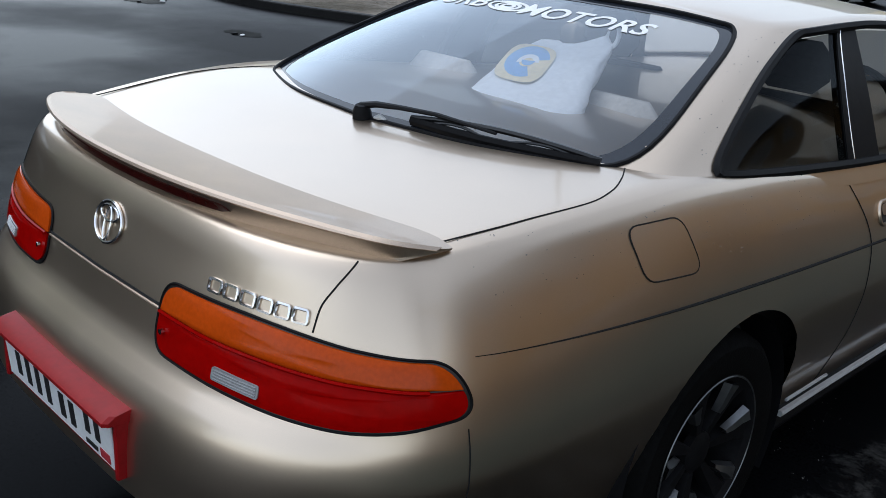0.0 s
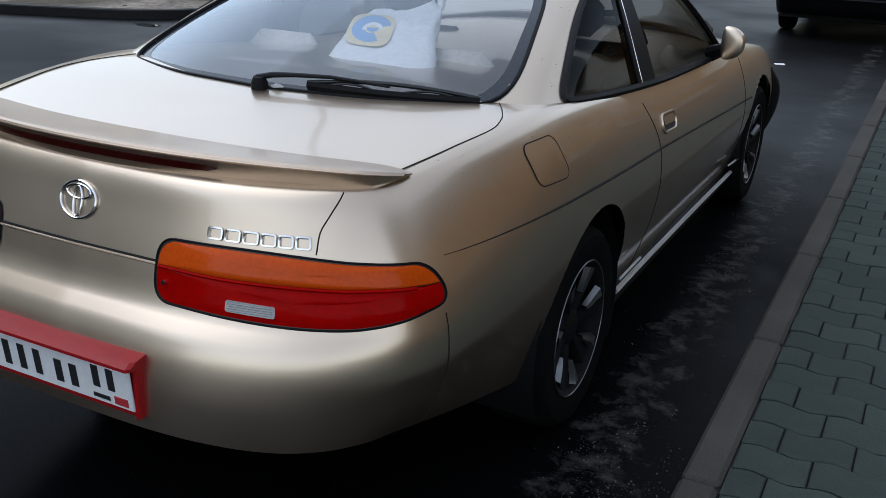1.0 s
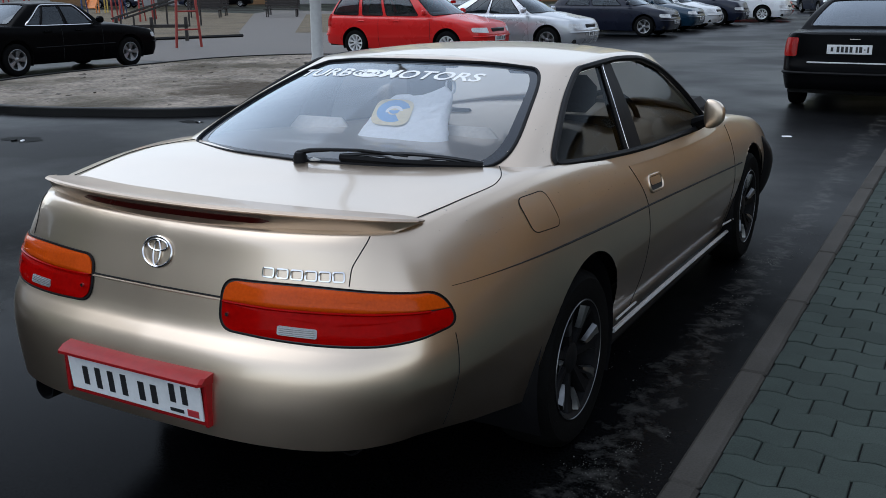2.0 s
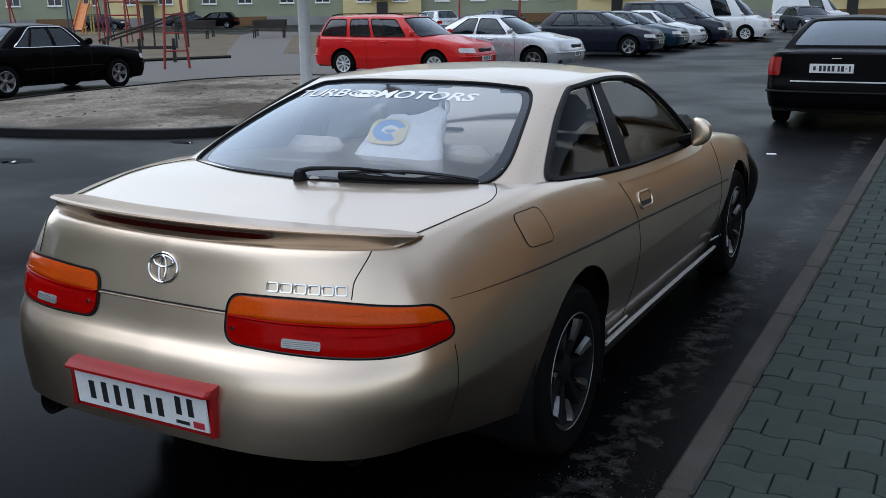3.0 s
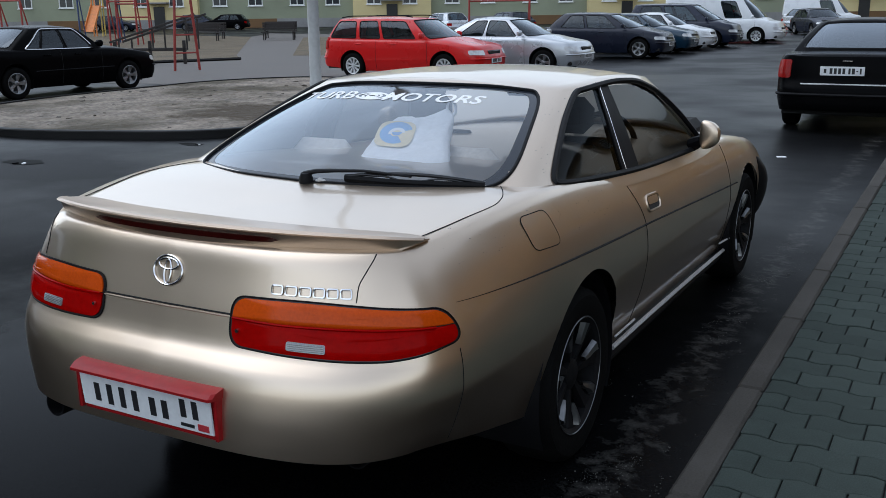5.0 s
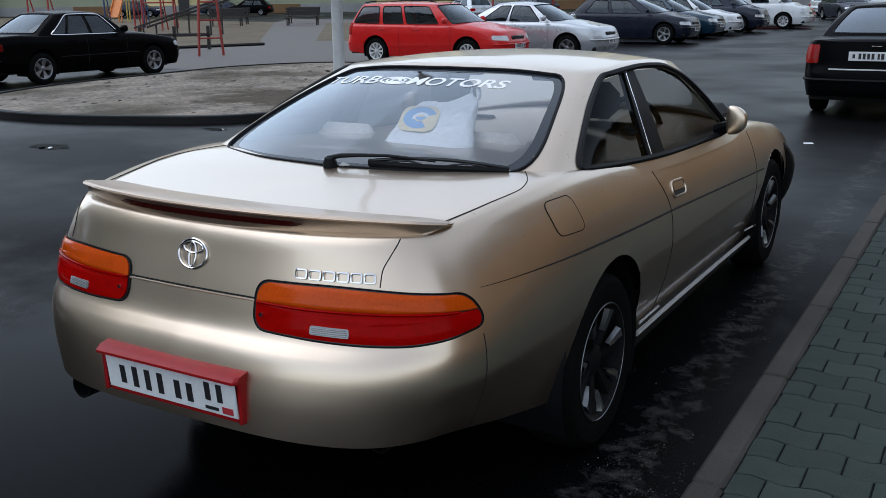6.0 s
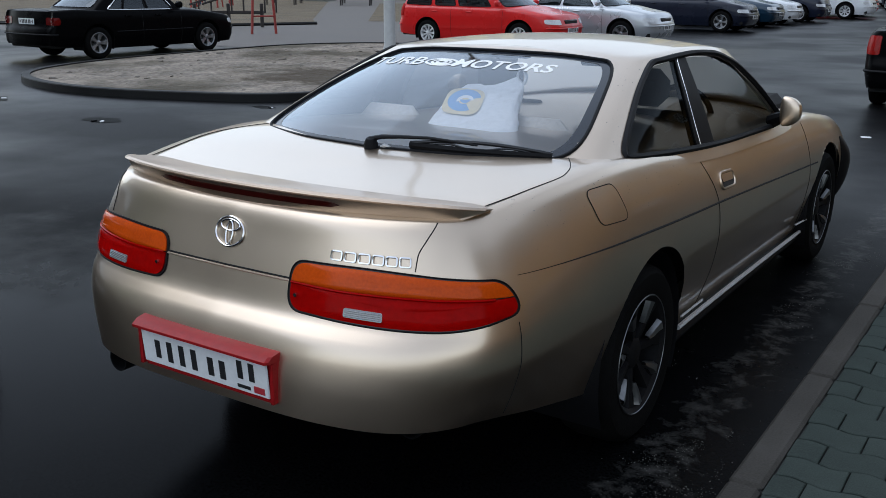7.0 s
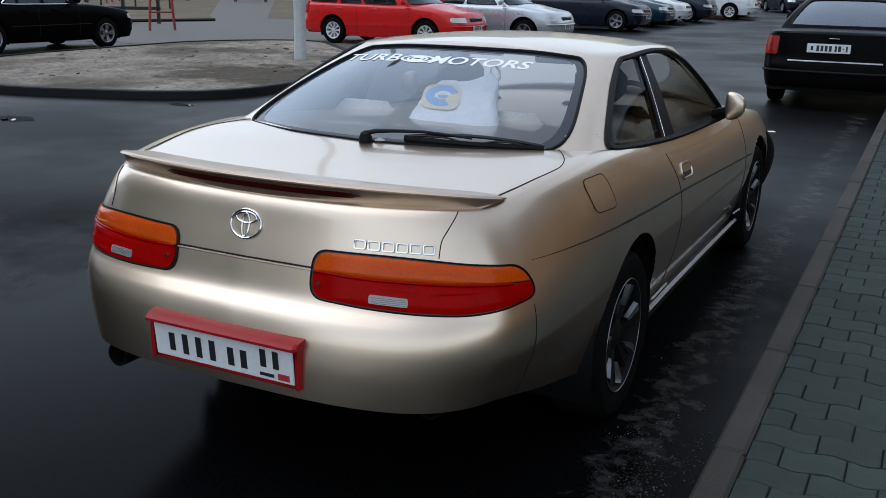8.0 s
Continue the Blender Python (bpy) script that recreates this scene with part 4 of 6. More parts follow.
for x, pz, y0 in ((-0.58, 0.335, 0.05), (0.575, 0.372, 0.14)):
    part("exhaust_pipe", mesh("exhaust_pipe", *lathe([(0.037, 0.08), (0.042, 0.08), (0.042, 0.5), (0.037, 0.5), (0.037, 0.08)], 20, "z", Matrix.Translation((x, y0, pz)) @ Euler((radians(-90), 0, 0)).to_matrix().to_4x4())), BLACK, coupe, "dark exhaust tail pipe")
part("underbody", mesh("underbody", *joined(bevel_box(-0.62, 0.32, 0.36, 0.62, 4.6, 0.42, 0.02), bevel_box(-0.48, 0.45, 0.27, 0.48, 4.5, 0.9, 0.05))), GAP, coupe)

# wiper
wip = part("rear_wiper", mesh("rear_wiper", *tube([cab(0.0, 0.008, 0.028), cab(0.12, 0.022, 0.034), cab(0.3, 0.034, 0.034), cab(0.6, 0.044, 0.034), cab(0.9, 0.038, 0.030), cab(1.08, 0.032, 0.026)], [0.015, 0.014, 0.011, 0.009, 0.008, 0.006], n=8, flat=0.6)), BLACK, coupe, "black rear wiper at rest")
S_ = np.linspace(0.40, 1.74, 18)
K_ = (S_ - 0.40) / 1.34
part("wiper_rubber", mesh("wiper_rubber", *tube([cab(s, 0.030 - 0.022 * k, 0.008) for s, k in zip(S_, K_)], 0.008, n=6, flat=1.5)), BLACK, wip)
part("wiper_bridge", mesh("wiper_bridge", *tube([cab(s, 0.036 - 0.022 * k + 0.022 * math.sin(math.pi * k), 0.014 + 0.014 * math.sin(math.pi * k)) for s, k in zip(S_, K_)], 0.007, n=6)), BLACK_GLOSS, wip)
for k0, k1 in ((0.12, 0.45), (0.55, 0.88)):
    part("wiper_yoke", mesh("wiper_yoke", *tube([cab(0.40 + 1.34 * k, 0.033 - 0.022 * k + 0.012 * math.sin(math.pi * (k - k0) / (k1 - k0)), 0.012 + 0.008 * math.sin(math.pi * (k - k0) / (k1 - k0))) for k in np.linspace(k0, k1, 10)], 0.0035, n=6)), BLACK_GLOSS, wip)
part("wiper_mount", mesh("wiper_mount", *tube([cab(0.03, -0.01, -0.01), cab(0.03, -0.004, 0.020), cab(0.03, 0.0, 0.036)], [0.026, 0.024, 0.016], n=14)), BLACK, wip)
part("spindle_cover", mesh("spindle_cover", *tube([cab(0.12, 0.002, 0.004), cab(0.17, 0.004, 0.010), cab(0.22, 0.006, 0.004)], [0.005, 0.008, 0.004], n=8)), POLE_GREY, wip, "pale grey spindle cover")

# inside
part("rear_shelf", mesh("rear_shelf", *bevel_box(-0.68, 1.0, 0.985, 0.68, 1.52, 1.005, 0.005)), BEIGE, coupe, "pale rear parcel shelf")
lv, lf = CABIN.shell([REAR_OPENING, SIDE_OPENING, FRONT_OPENING], 110, 20, 8, -0.05)
lv = (np.array(lv) - (0, 2.1, 0)) * (0.965, 0.985, 1) + (0, 2.1, -0.016)
part("cabin_lining", mesh("cabin_lining", lv, lf, 60), LINING, coupe, "grey-beige roof and pillar lining")
part("dashboard", mesh("dashboard", *bevel_box(-0.72, 2.95, 0.60, 0.72, 3.35, 0.90, 0.06)), DARK_TRIM, coupe)
part("cabin_floor", mesh("cabin_floor", *bevel_box(-0.74, 1.3, 0.36, 0.74, 3.3, 0.40, 0.01)), DARK_TRIM, coupe)
for sgn in (1, -1):
    part("door_card", mesh("door_card", *bevel_box(sgn * 0.735 - 0.02, 1.3, 0.4, sgn * 0.735 + 0.02, 3.2, 0.92, 0.01)), DARK_TRIM, coupe)
    part("rear_seat", mesh("rear_seat", *joined(bevel_box(sgn * 0.36 - 0.29, 1.47, 0.55, sgn * 0.36 + 0.29, 1.62, 1.00, 0.05),
                                                 bevel_box(sgn * 0.36 - 0.16 - (0.06 if sgn < 0 else 0.09), 1.43, 0.95, sgn * 0.36 + 0.16 - (0.06 if sgn < 0 else 0.09), 1.56, 1.075, 0.055))), SEAT, coupe, "beige rear seat back")
    fs_ = part("front_seat", mesh("front_seat", *joined(bevel_box(sgn * 0.37 - 0.25, 2.30, 0.45, sgn * 0.37 + 0.25, 2.46, 1.02, 0.06), bevel_box(sgn * 0.37 - 0.13, 2.28, 1.04, sgn * 0.37 + 0.13, 2.38, 1.21, 0.05),
                                                        bevel_box(sgn * 0.37 - 0.25, 2.30, 0.42, sgn * 0.37 + 0.25, 2.85, 0.60, 0.06))), GREY_TRIM, coupe, "grey front seat")
part("steering_wheel", mesh("steering_wheel", *tube([(0.37 + 0.18 * math.cos(w), 2.80 + 0.05 * math.sin(w), 0.90 + 0.18 * math.sin(w)) for w in np.linspace(0, 2 * math.pi, 32, False)], 0.015, True)), DARK_TRIM, coupe)
part("inside_mirror", mesh("inside_mirror", *bevel_box(-0.11, 2.68, 1.17, 0.11, 2.70, 1.23, 0.01)), BLACK, coupe)


# shop sign on the rear window
def sticker_text(word, size):
    cu = bpy.data.curves.new("sticker", "FONT")
    cu.body, cu.size, cu.resolution_u, cu.offset = word, size, 3, 0.0018
    ob = bpy.data.objects.new("sticker", cu)
    scene.collection.objects.link(ob)
    dg = bpy.context.evaluated_depsgraph_get()
    me = bpy.data.meshes.new_from_object(ob.evaluated_get(dg))
    v = [tuple(p.co) for p in me.vertices]
    f = [list(p.vertices) for p in me.polygons]
    bpy.data.objects.remove(ob)
    bpy.data.curves.remove(cu)
    bpy.data.meshes.remove(me)
    return np.array(v), f


def on_glass(x, h):
    """A point of the rear window, x metres across and h up from the line of the lettering."""
    v = 0.768 + h / 0.9
    s = np.interp(abs(x), [abs(CABIN.at(a, v)[0]) for a in np.linspace(0, 2, 21)], np.linspace(0, 2, 21))
    return CABIN.at(math.copysign(max(s, 1e-6), x), v, -0.0022)


for word, x0, x1 in (("TURB", -0.545, -0.252), ("MOTORS", -0.098, 0.338)):
    tv, tf = sticker_text(word, 0.1)
    lo, hi = tv[:, 0].min(), tv[:, 0].max()
    hi_z = tv[:, 1].max()
    placed = [on_glass(x0 + (p[0] - lo) / (hi - lo) * (x1 - x0) + p[1] * 0.06, p[1] / hi_z * 0.080) for p in tv]
    part("window_lettering", mesh("window_lettering", placed, tf, 0), STICKER, coupe, "white lettering on the rear window")
for rx, rz, r in ((0.075, 0.034, 0.006), (0.045, 0.024, 0.006), (0.022, 0.014, 0.007)):
    part("window_emblem", mesh("window_emblem", *tube([on_glass(-0.166 + rx * math.cos(w), 0.036 + rz * math.sin(w)) for w in np.linspace(0, 2 * math.pi, 30, False)], r, True, 4, 0.2)), STICKER, coupe, "white ring emblem on the rear window")
part("brake_light_strip", mesh("brake_light_strip", *bevel_box(-0.16, 1.62, 1.285, 0.16, 1.66, 1.30, 0.004)), BLACK, coupe)

# carrier bag on the shelf
bag = thing("carrier_bag", "white plastic carrier bag with blue and yellow print on the shelf", "bag")
bv, bf = [], []
nu, nw = 28, 20


def ray_shear(x, y, z):
    """Shears the sack along the camera's ray, so it fits under the rear glass."""
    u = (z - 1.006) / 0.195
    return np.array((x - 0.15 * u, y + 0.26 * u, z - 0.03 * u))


for i in range(nu + 1):
    for j in range(2 * nw):
        u = i / nu
        w = 2 * math.pi * j / (2 * nw)
        wide = 0.19 * (1 - 0.35 * u ** 3)
        thick = 0.085 * (1 - 0.75 * u)
        x = 0.13 + wide * math.copysign(abs(math.cos(w)) ** 0.5, math.cos(w)) + 0.05 * u * u
        y = 1.22 + thick * math.copysign(abs(math.sin(w)) ** 0.7, math.sin(w)) + 0.10 * u
        z = 1.006 + 0.195 * u + 0.075 * u * max(0.0, (x - 0.15) / 0.2) ** 1.5
        k = 0.012 * noise.noise((x * 14, y * 14, z * 14)) + 0.006 * noise.noise((x * 40, y * 40, z * 30))
        bv.append(ray_shear(x + k, y + 1.2 * k, max(z + 0.5 * k, 1.006)))
for i in range(nu):
    for j in range(2 * nw):
        q = (j + 1) % (2 * nw)
        bf.append([i * 2 * nw + j, i * 2 * nw + q, (i + 1) * 2 * nw + q, (i + 1) * 2 * nw + j])
part("sack", mesh("sack", bv, bf, 60), BAG_WHITE, bag, "crumpled white plastic sack")


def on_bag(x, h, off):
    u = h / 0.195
    return ray_shear(x, 1.22 - 0.085 * (1 - 0.75 * u) + 0.10 * u - 0.012 - off, 1.006 + h)


def bag_print(name, a0, a1, r0, r1, cx, ch, material, off, power=1.0):
    v = []
    W = np.linspace(a0, a1, 30)
    for w in W:
        for r in (r0, r1):
            v.append(on_bag(cx + 1.3 * r * math.copysign(abs(math.cos(w)) ** power, math.cos(w)), ch + 0.66 * r * math.copysign(abs(math.sin(w)) ** power, math.sin(w)), off))
    part(name, mesh(name, v, [[2 * i, 2 * i + 1, 2 * i + 3, 2 * i + 2] for i in range(len(W) - 1)]), material, bag)


bag_print("yellow_print", 0, 2 * math.pi, 0.0, 0.068, 0.095, 0.140, BAG_YELLOW, 0.004, 0.55)
bag_print("blue_print", 0.35, 5.3, 0.020, 0.058, 0.098, 0.144, BAG_BLUE, 0.0055)
bag_print("white_print", 0.2, 3.4, 0.016, 0.030, 0.103, 0.142, BAG_WHITE, 0.0065)
bag_print("blue_print", 3.2, 6.5, 0.0, 0.018, 0.103, 0.146, BAG_BLUE, 0.007)
part("handle_loop", mesh("handle_loop", *tube([ray_shear(0.315 + 0.020 * math.cos(w), 1.318, 1.248 + 0.030 * math.sin(w)) for w in np.linspace(0, 2 * math.pi, 24, False)], 0.007, True, 6, 0.4)), BAG_WHITE, bag)


# beads of rain on the shoulder, pillar and lamps
rnd = random.Random(21)
dv, df = [], []
for _ in range(150):
    kind_ = rnd.random()
    if kind_ < 0.55:
        q = COUPE.flank(rnd.uniform(0.42, 1.75), rnd.uniform(0.86, 1.0), 0.0)
    elif kind_ < 0.75:
        q = CABIN.at(rnd.uniform(2.2, 3.3), rnd.uniform(0.05, 0.95), 0.0)
    else:
        q = COUPE.flank(rnd.uniform(0.35, 1.0), rnd.uniform(0.90, 1.0), 0.0)
    r = 0.0008 + 0.0013 * rnd.random() ** 2
    k = len(dv)
    for ring_, up in ((1.0, 0.0), (0.7, 0.6)):
        for j in range(6):
            w = j * math.pi / 3
            dv.append((q[0] + r * ring_ * math.cos(w) + up * r * 0.5, q[1] + r * ring_ * math.sin(w), q[2] + up * r))
    dv.append((q[0] + r * 0.5, q[1], q[2] + 0.8 * r))
    for j in range(6):
        n_ = (j + 1) % 6
        df.append([k + j, k + n_, k + 6 + n_, k + 6 + j])
        df.append([k + 6 + j, k + 6 + n_, k + 12])
me = bpy.data.meshes.new("rainwater")
me.from_pydata([tuple(map(float, v)) for v in dv], [], df)
tagged(part("rainwater", me, WATER, coupe, "small beads of rain on the paint"), kind="stuff")


# ---- the other parked cars ----
def make_car(name, label, L, W, H, rw, fw, r, paint, at, zb=0.90, hood=0.78, tail=0.92, yr0=0.9, yr1=1.5, yf1=2.6, yf0=3.4, wt=0.60, side=((3.5, 4.9), (5.1, 6.85)),
             round_=0.16, rim=(5, ALLOY, 0.8), detail=True, lamp=None, trim=None, group="parked cars", nose_lens=True, bars=True, rear_window=True, strip=False, lamp_in=0.68, lens=None, pane=None):
    """A parked car: body, cabin, glass, wheels, lamps, plates and mirrors. The tail stands at y = 0, the nose points to +y."""
    car = thing(name, label, "car", at, group)
    q = round_
    body = Body(
        outline=[(0, 0), (0.45 * W, 0.012), (0.75 * W, 0.05), (0.90 * W, 0.6 * q), (0.975 * W, 1.6 * q), (0.995 * W, 0.75), (W, L * 0.35), (W, L * 0.6), (0.99 * W, L - 0.9),
                 (0.965 * W, L - 0.5), (0.90 * W, L - 1.3 * q), (0.72 * W, L - 0.4 * q), (0.42 * W, L - 0.02), (0, L)],
        rear=([0.15, 0.28, 0.36, 0.55, 0.60, 0.66, 0.80, 0.95, 1.3], [0.10, 0.04, 0.0, 0.0, 0.02, 0.07, 0.085, 0.11, 0.16]),
        side=(([0, 0.02, 0.06, 0.12, 0.2, 1.5], [0.07, 0.045, 0.02, 0.008, 0, 0]), ([0.12, 0.22, 0.35, 0.5, 0.65, 1.4], [0.10, 0.06, 0.025, 0.0, 0.0, 0.03])),
        front=([0.15, 0.28, 0.36, 0.52, 0.58, 0.64, 0.75, 1.2], [0.10, 0.04, 0.0, 0.0, 0.02, 0.05, 0.10, 0.3]),
        top=([0, 0.6 * (yr0 + 0.1), yr0 + 0.1, 0.5 * L, yf0 - 0.1, L - 0.5, L - 0.15, L], [tail - 0.03, tail, zb + 0.02, zb, zb - 0.02, hood - 0.03, hood - 0.10, hood - 0.16]),
        bottom=([0, 0.5, 1.2, L - 1.2, L - 0.4, L], [0.30, 0.26, 0.2, 0.19, 0.2, 0.22]),
        spine=([min(0.3, 0.5 * yr0 + 0.05), yr0 + 0.1, 0.5 * L, yf0, L - 0.6, L - 0.25], [tail + 0.01, zb + 0.04, zb + 0.06, zb + 0.05, hood + 0.02, hood - 0.05]))
    R = r + 0.055
    part("body", mesh(name + "_body", *body.build([(rw, r + 0.01), (fw, r + 0.01)], R, 160 if detail else 90, 16, 6), 50), paint, car)
    w = W * 0.93
    ln = yf0 - yr0
    base = [(0, yr0, zb + 0.03), (0.5 * w, yr0 + 0.02, zb + 0.03), (0.86 * w, yr0 + 0.09, zb + 0.03), (0.97 * w, yr0 + 0.2, zb + 0.02), (w, yr0 + 0.28 * ln, zb), (w, yr0 + 0.46 * ln, zb - 0.005),
            (w, yr0 + 0.64 * ln, zb - 0.01), (0.99 * w, yr0 + 0.82 * ln, zb - 0.01), (0.92 * w, yf0 - 0.22, zb), (0.5 * w, yf0 - 0.03, zb + 0.02), (0, yf0, zb + 0.025)]
    lt = yf1 - yr1
    zr = H
    top = [(0, yr1, zr - 0.03), (0.45 * wt, yr1 + 0.005, zr - 0.033), (0.84 * wt, yr1 + 0.03, zr - 0.05), (0.96 * wt, yr1 + 0.09, zr - 0.065), (wt, yr1 + 0.25 * lt, zr - 0.06), (wt, yr1 + 0.48 * lt, zr - 0.055),
           (wt, yr1 + 0.7 * lt, zr - 0.06), (0.98 * wt, yr1 + 0.93 * lt, zr - 0.075), (0.90 * wt, yf1 - 0.03, zr - 0.07), (0.45 * wt, yf1 - 0.005, zr - 0.055), (0, yf1, zr - 0.05)]
    cabin = Cabin(base, top, ([yr1 + 0.05, yr1 + 0.3 * lt, yr1 + 0.6 * lt, yf1 - 0.05], [zr - 0.022, zr, zr - 0.002, zr - 0.035]), 0.025)
    rear_o = rounded([(-1.9, 0.08, 0.2), (1.9, 0.08, 0.2), (1.9, 0.93, 0.2), (-1.9, 0.93, 0.2)], 4)
    front_o = rounded([(7.75, 0.05, 0.2), (12.25, 0.05, 0.2), (12.25, 0.94, 0.2), (7.75, 0.94, 0.2)], 4)
    side_o = [rounded([(a, 0.06, 0.08), (b, 0.06, 0.08), (b - (0.12 if k == len(side) - 1 else 0), 0.90, 0.14), (a + (0.25 if k == 0 and yr1 - yr0 > 0.4 else 0.0), 0.90, 0.14)], 4) for k, (a, b) in enumerate(side)]
    holes = side_o + [front_o] + ([rear_o] if rear_window else [])
    part("roof", mesh(name + "_roof", *cabin.shell(holes, 100, 18, 6), 55), paint, car)

    def glassed(nm, outline, fn):
        o = dense(outline, 0.12)
        part(nm, mesh(nm, *patch(o, fn, lambda k: -0.004, 4)), pane or FAR_GLASS, car)
        part("window_seal", mesh("window_seal", *tube([fn(a, b, 0.0) for a, b in o], 0.012, True, 4)), BLACK, car)

    if rear_window:
        glassed("rear_window", rear_o, cabin.at)
    glassed("windscreen", front_o, lambda a, b, o: cabin.at(a, b, o) if a <= 10 else cabin.at(20 - a, b, o) * (-1, 1, 1))
    for o in side_o:
        glassed("side_window", o, cabin.at)
        glassed("side_window", o, lambda a, b, o_: cabin.at(a, b, o_) * (-1, 1, 1))
    if trim:
        whole = dense(rounded([(side[0][0] - 0.08, 0.03, 0.1), (side[-1][1] + 0.06, 0.03, 0.1), (side[-1][1] - 0.05, 0.95, 0.2), (side[0][0] + 0.25, 0.95, 0.3)], 5), 0.1)
        for sgn in (1, -1):
            part("window_trim", mesh("window_trim", *tube([cabin.at(a, b, 0.006) * (sgn, 1, 1) for a, b in whole], 0.014, True, 5)), trim, car, "chrome trim round the side windows")
    for sgn in (1, -1):
        for yc in (rw, fw):
            wheel(car, sgn * (W - 0.115), yc, r, 0.19, r - 0.115, rim[0], rim[1], sgn, rim[2])
            well = [(sgn * x, yc + (R - 0.004) * math.cos(t), r + 0.01 + (R - 0.004) * math.sin(t)) for x in (W - 0.4, W - 0.03) for t in np.linspace(-0.4, math.pi + 0.4, 20)]
            part("wheel_well", mesh("wheel_well", well + [(sgn * (W - 0.4), yc, r)], [[i, i + 1, 21 + i, 20 + i] for i in range(19)] + [[40, i, i + 1] for i in range(19)]), BLACK, car)
        A = body.arc[-1]
        tl = lamp or (0.62, 0.78, 0.30)
        o = dense(rounded([(W * lamp_in, tl[1], 0.03), (W + 0.02 + tl[2] * 0.3, tl[1], 0.05), (W + 0.02 + tl[2] * 0.3, tl[0], 0.05), (W * lamp_in, tl[0], 0.03)], 3), 0.04)
        part("tail_lamp", mesh("tail_lamp", *patch(o, lambda a, z, k, sgn=sgn: body.skin(sgn * a, z, k), lambda k: 0.01, 3, depth=0.01)), lens or RED_LENS, car)
        if nose_lens:
            o = dense(rounded([(A - 0.55 * W, 0.69, 0.03), (A - W - 0.10, 0.70, 0.05), (A - W - 0.08, 0.60, 0.05), (A - 0.55 * W, 0.58, 0.03)], 3), 0.04)
            part("head_lamp", mesh("head_lamp", *patch(o, lambda a, z, k, sgn=sgn: body.skin(sgn * a, z, k), lambda k: 0.01, 3, depth=0.01)), HEAD_LENS, car)
        if detail and strip:
            part("side_strip", mesh("side_strip", *tube([body.flank(y, 0.52, 0.004, sgn) for y in np.linspace(rw + R + 0.05, fw - R - 0.05, 16)], 0.012, n=6)), BLACK, car)
        if detail:
            m_y = yf0 - 0.42
            mv = bevel_box(sgn * (W + 0.06) - 0.09, m_y - 0.05, zb + 0.03, sgn * (W + 0.06) + 0.09, m_y + 0.06, zb + 0.16, 0.035)
            part("door_mirror", mesh("door_mirror", *mv), paint, car)
            for yh in ([yr0 + 0.30 * ln, yr0 + 0.60 * ln] if len(side) > 1 else [yr0 + 0.5 * ln]):
                part("door_handle", mesh("door_handle", *tube([body.flank(yh, zb - 0.10, 0.02, sgn), body.flank(yh + 0.16, zb - 0.10, 0.02, sgn)], 0.014, n=6)), paint, car)
            for yd in (yr0 + 0.47 * ln, yf0 - 0.32):
                part("panel_gap", mesh("panel_gap", *tube([body.flank(yd, z, 0.0005, sgn) for z in np.linspace(0.25, zb - 0.02, 12)], 0.004, n=4)), GAP, car)
    for yb, s_ in ((0, 1), (L, -1)):
        part("bumper_strip", mesh("bumper_strip", *tube([body.skin((0 if s_ > 0 else body.arc[-1]) + s_ * abs(a) if a >= 0 else -((0 if s_ > 0 else body.arc[-1]) + s_ * abs(a)), 0.50, 0.006) for a in np.linspace(-W * 1.05, W * 1.05, 40)], 0.02, n=6)), BLACK if strip else paint, car)
    part("grille", mesh("grille", *bevel_box(-0.3, L - 0.12, 0.58, 0.3, L - 0.03, 0.68, 0.02)), BLACK_GLOSS, car)
    part("underbody", mesh("underbody", *joined(bevel_box(-W + 0.12, 0.15, 0.24, W - 0.12, L - 0.15, 0.34, 0.02), bevel_box(-W + 0.42, 0.3, 0.22, W - 0.42, L - 0.3, 0.8, 0.02))), GAP, car)
    for sgn in (-1, 1):
        part("front_seat", mesh("front_seat", *joined(bevel_box(sgn * 0.36 - 0.24, yr0 + 0.55 * ln, 0.4, sgn * 0.36 + 0.24, yr0 + 0.55 * ln + 0.15, zb + 0.1, 0.05),
                                                       bevel_box(sgn * 0.36 - 0.12, yr0 + 0.55 * ln, zb + 0.12, sgn * 0.36 + 0.12, yr0 + 0.55 * ln + 0.1, zb + 0.28, 0.04))), DARK_TRIM, car)
    fm = [(-0.18 + 0.055 * k, 0.035, 0, 0.07) for k in range(4)] + [(0.08, 0.035, 0, 0.07), (0.13, 0.035, 0, 0.07), (0.21, 0.03, 0, 0.07)]
    if bars:
        plate(car, pose(0, L + 0.012, 0.45, 0, 0, 180), fm)
    return car, body


def paint_mat(name, colour, metal=0.3, coat=0.6, spec=0.5):
    return mat(name, colour, rough=0.28, metal=metal, vary=0.06, scale=2, fine=500, coat=coat, rough_vary=0.04, spec=spec)


P_BLACK = paint_mat("black_paint", (0.0022, 0.0022, 0.0026), 0.0, 0.0, 0.03)
P_RED = paint_mat("red_paint", (0.56, 0.010, 0.010), 0.0, 0.35, 0.3)
P_SILVER = paint_mat("silver_paint", (0.52, 0.54, 0.57), 0.5)
P_GREY = paint_mat("dark_blue_grey_paint", (0.010, 0.013, 0.026), 0.1, 0.2, 0.25)
P_TEAL = paint_mat("dark_teal_paint", (0.006, 0.030, 0.060), 0.2)
P_WHITE = paint_mat("white_paint", (0.72, 0.74, 0.76), 0.0)
P_NAVY = paint_mat("navy_paint", (0.009, 0.013, 0.030), 0.1, 0.3, 0.3)
P_MAROON = paint_mat("maroon_paint", (0.16, 0.02, 0.03), 0.1)
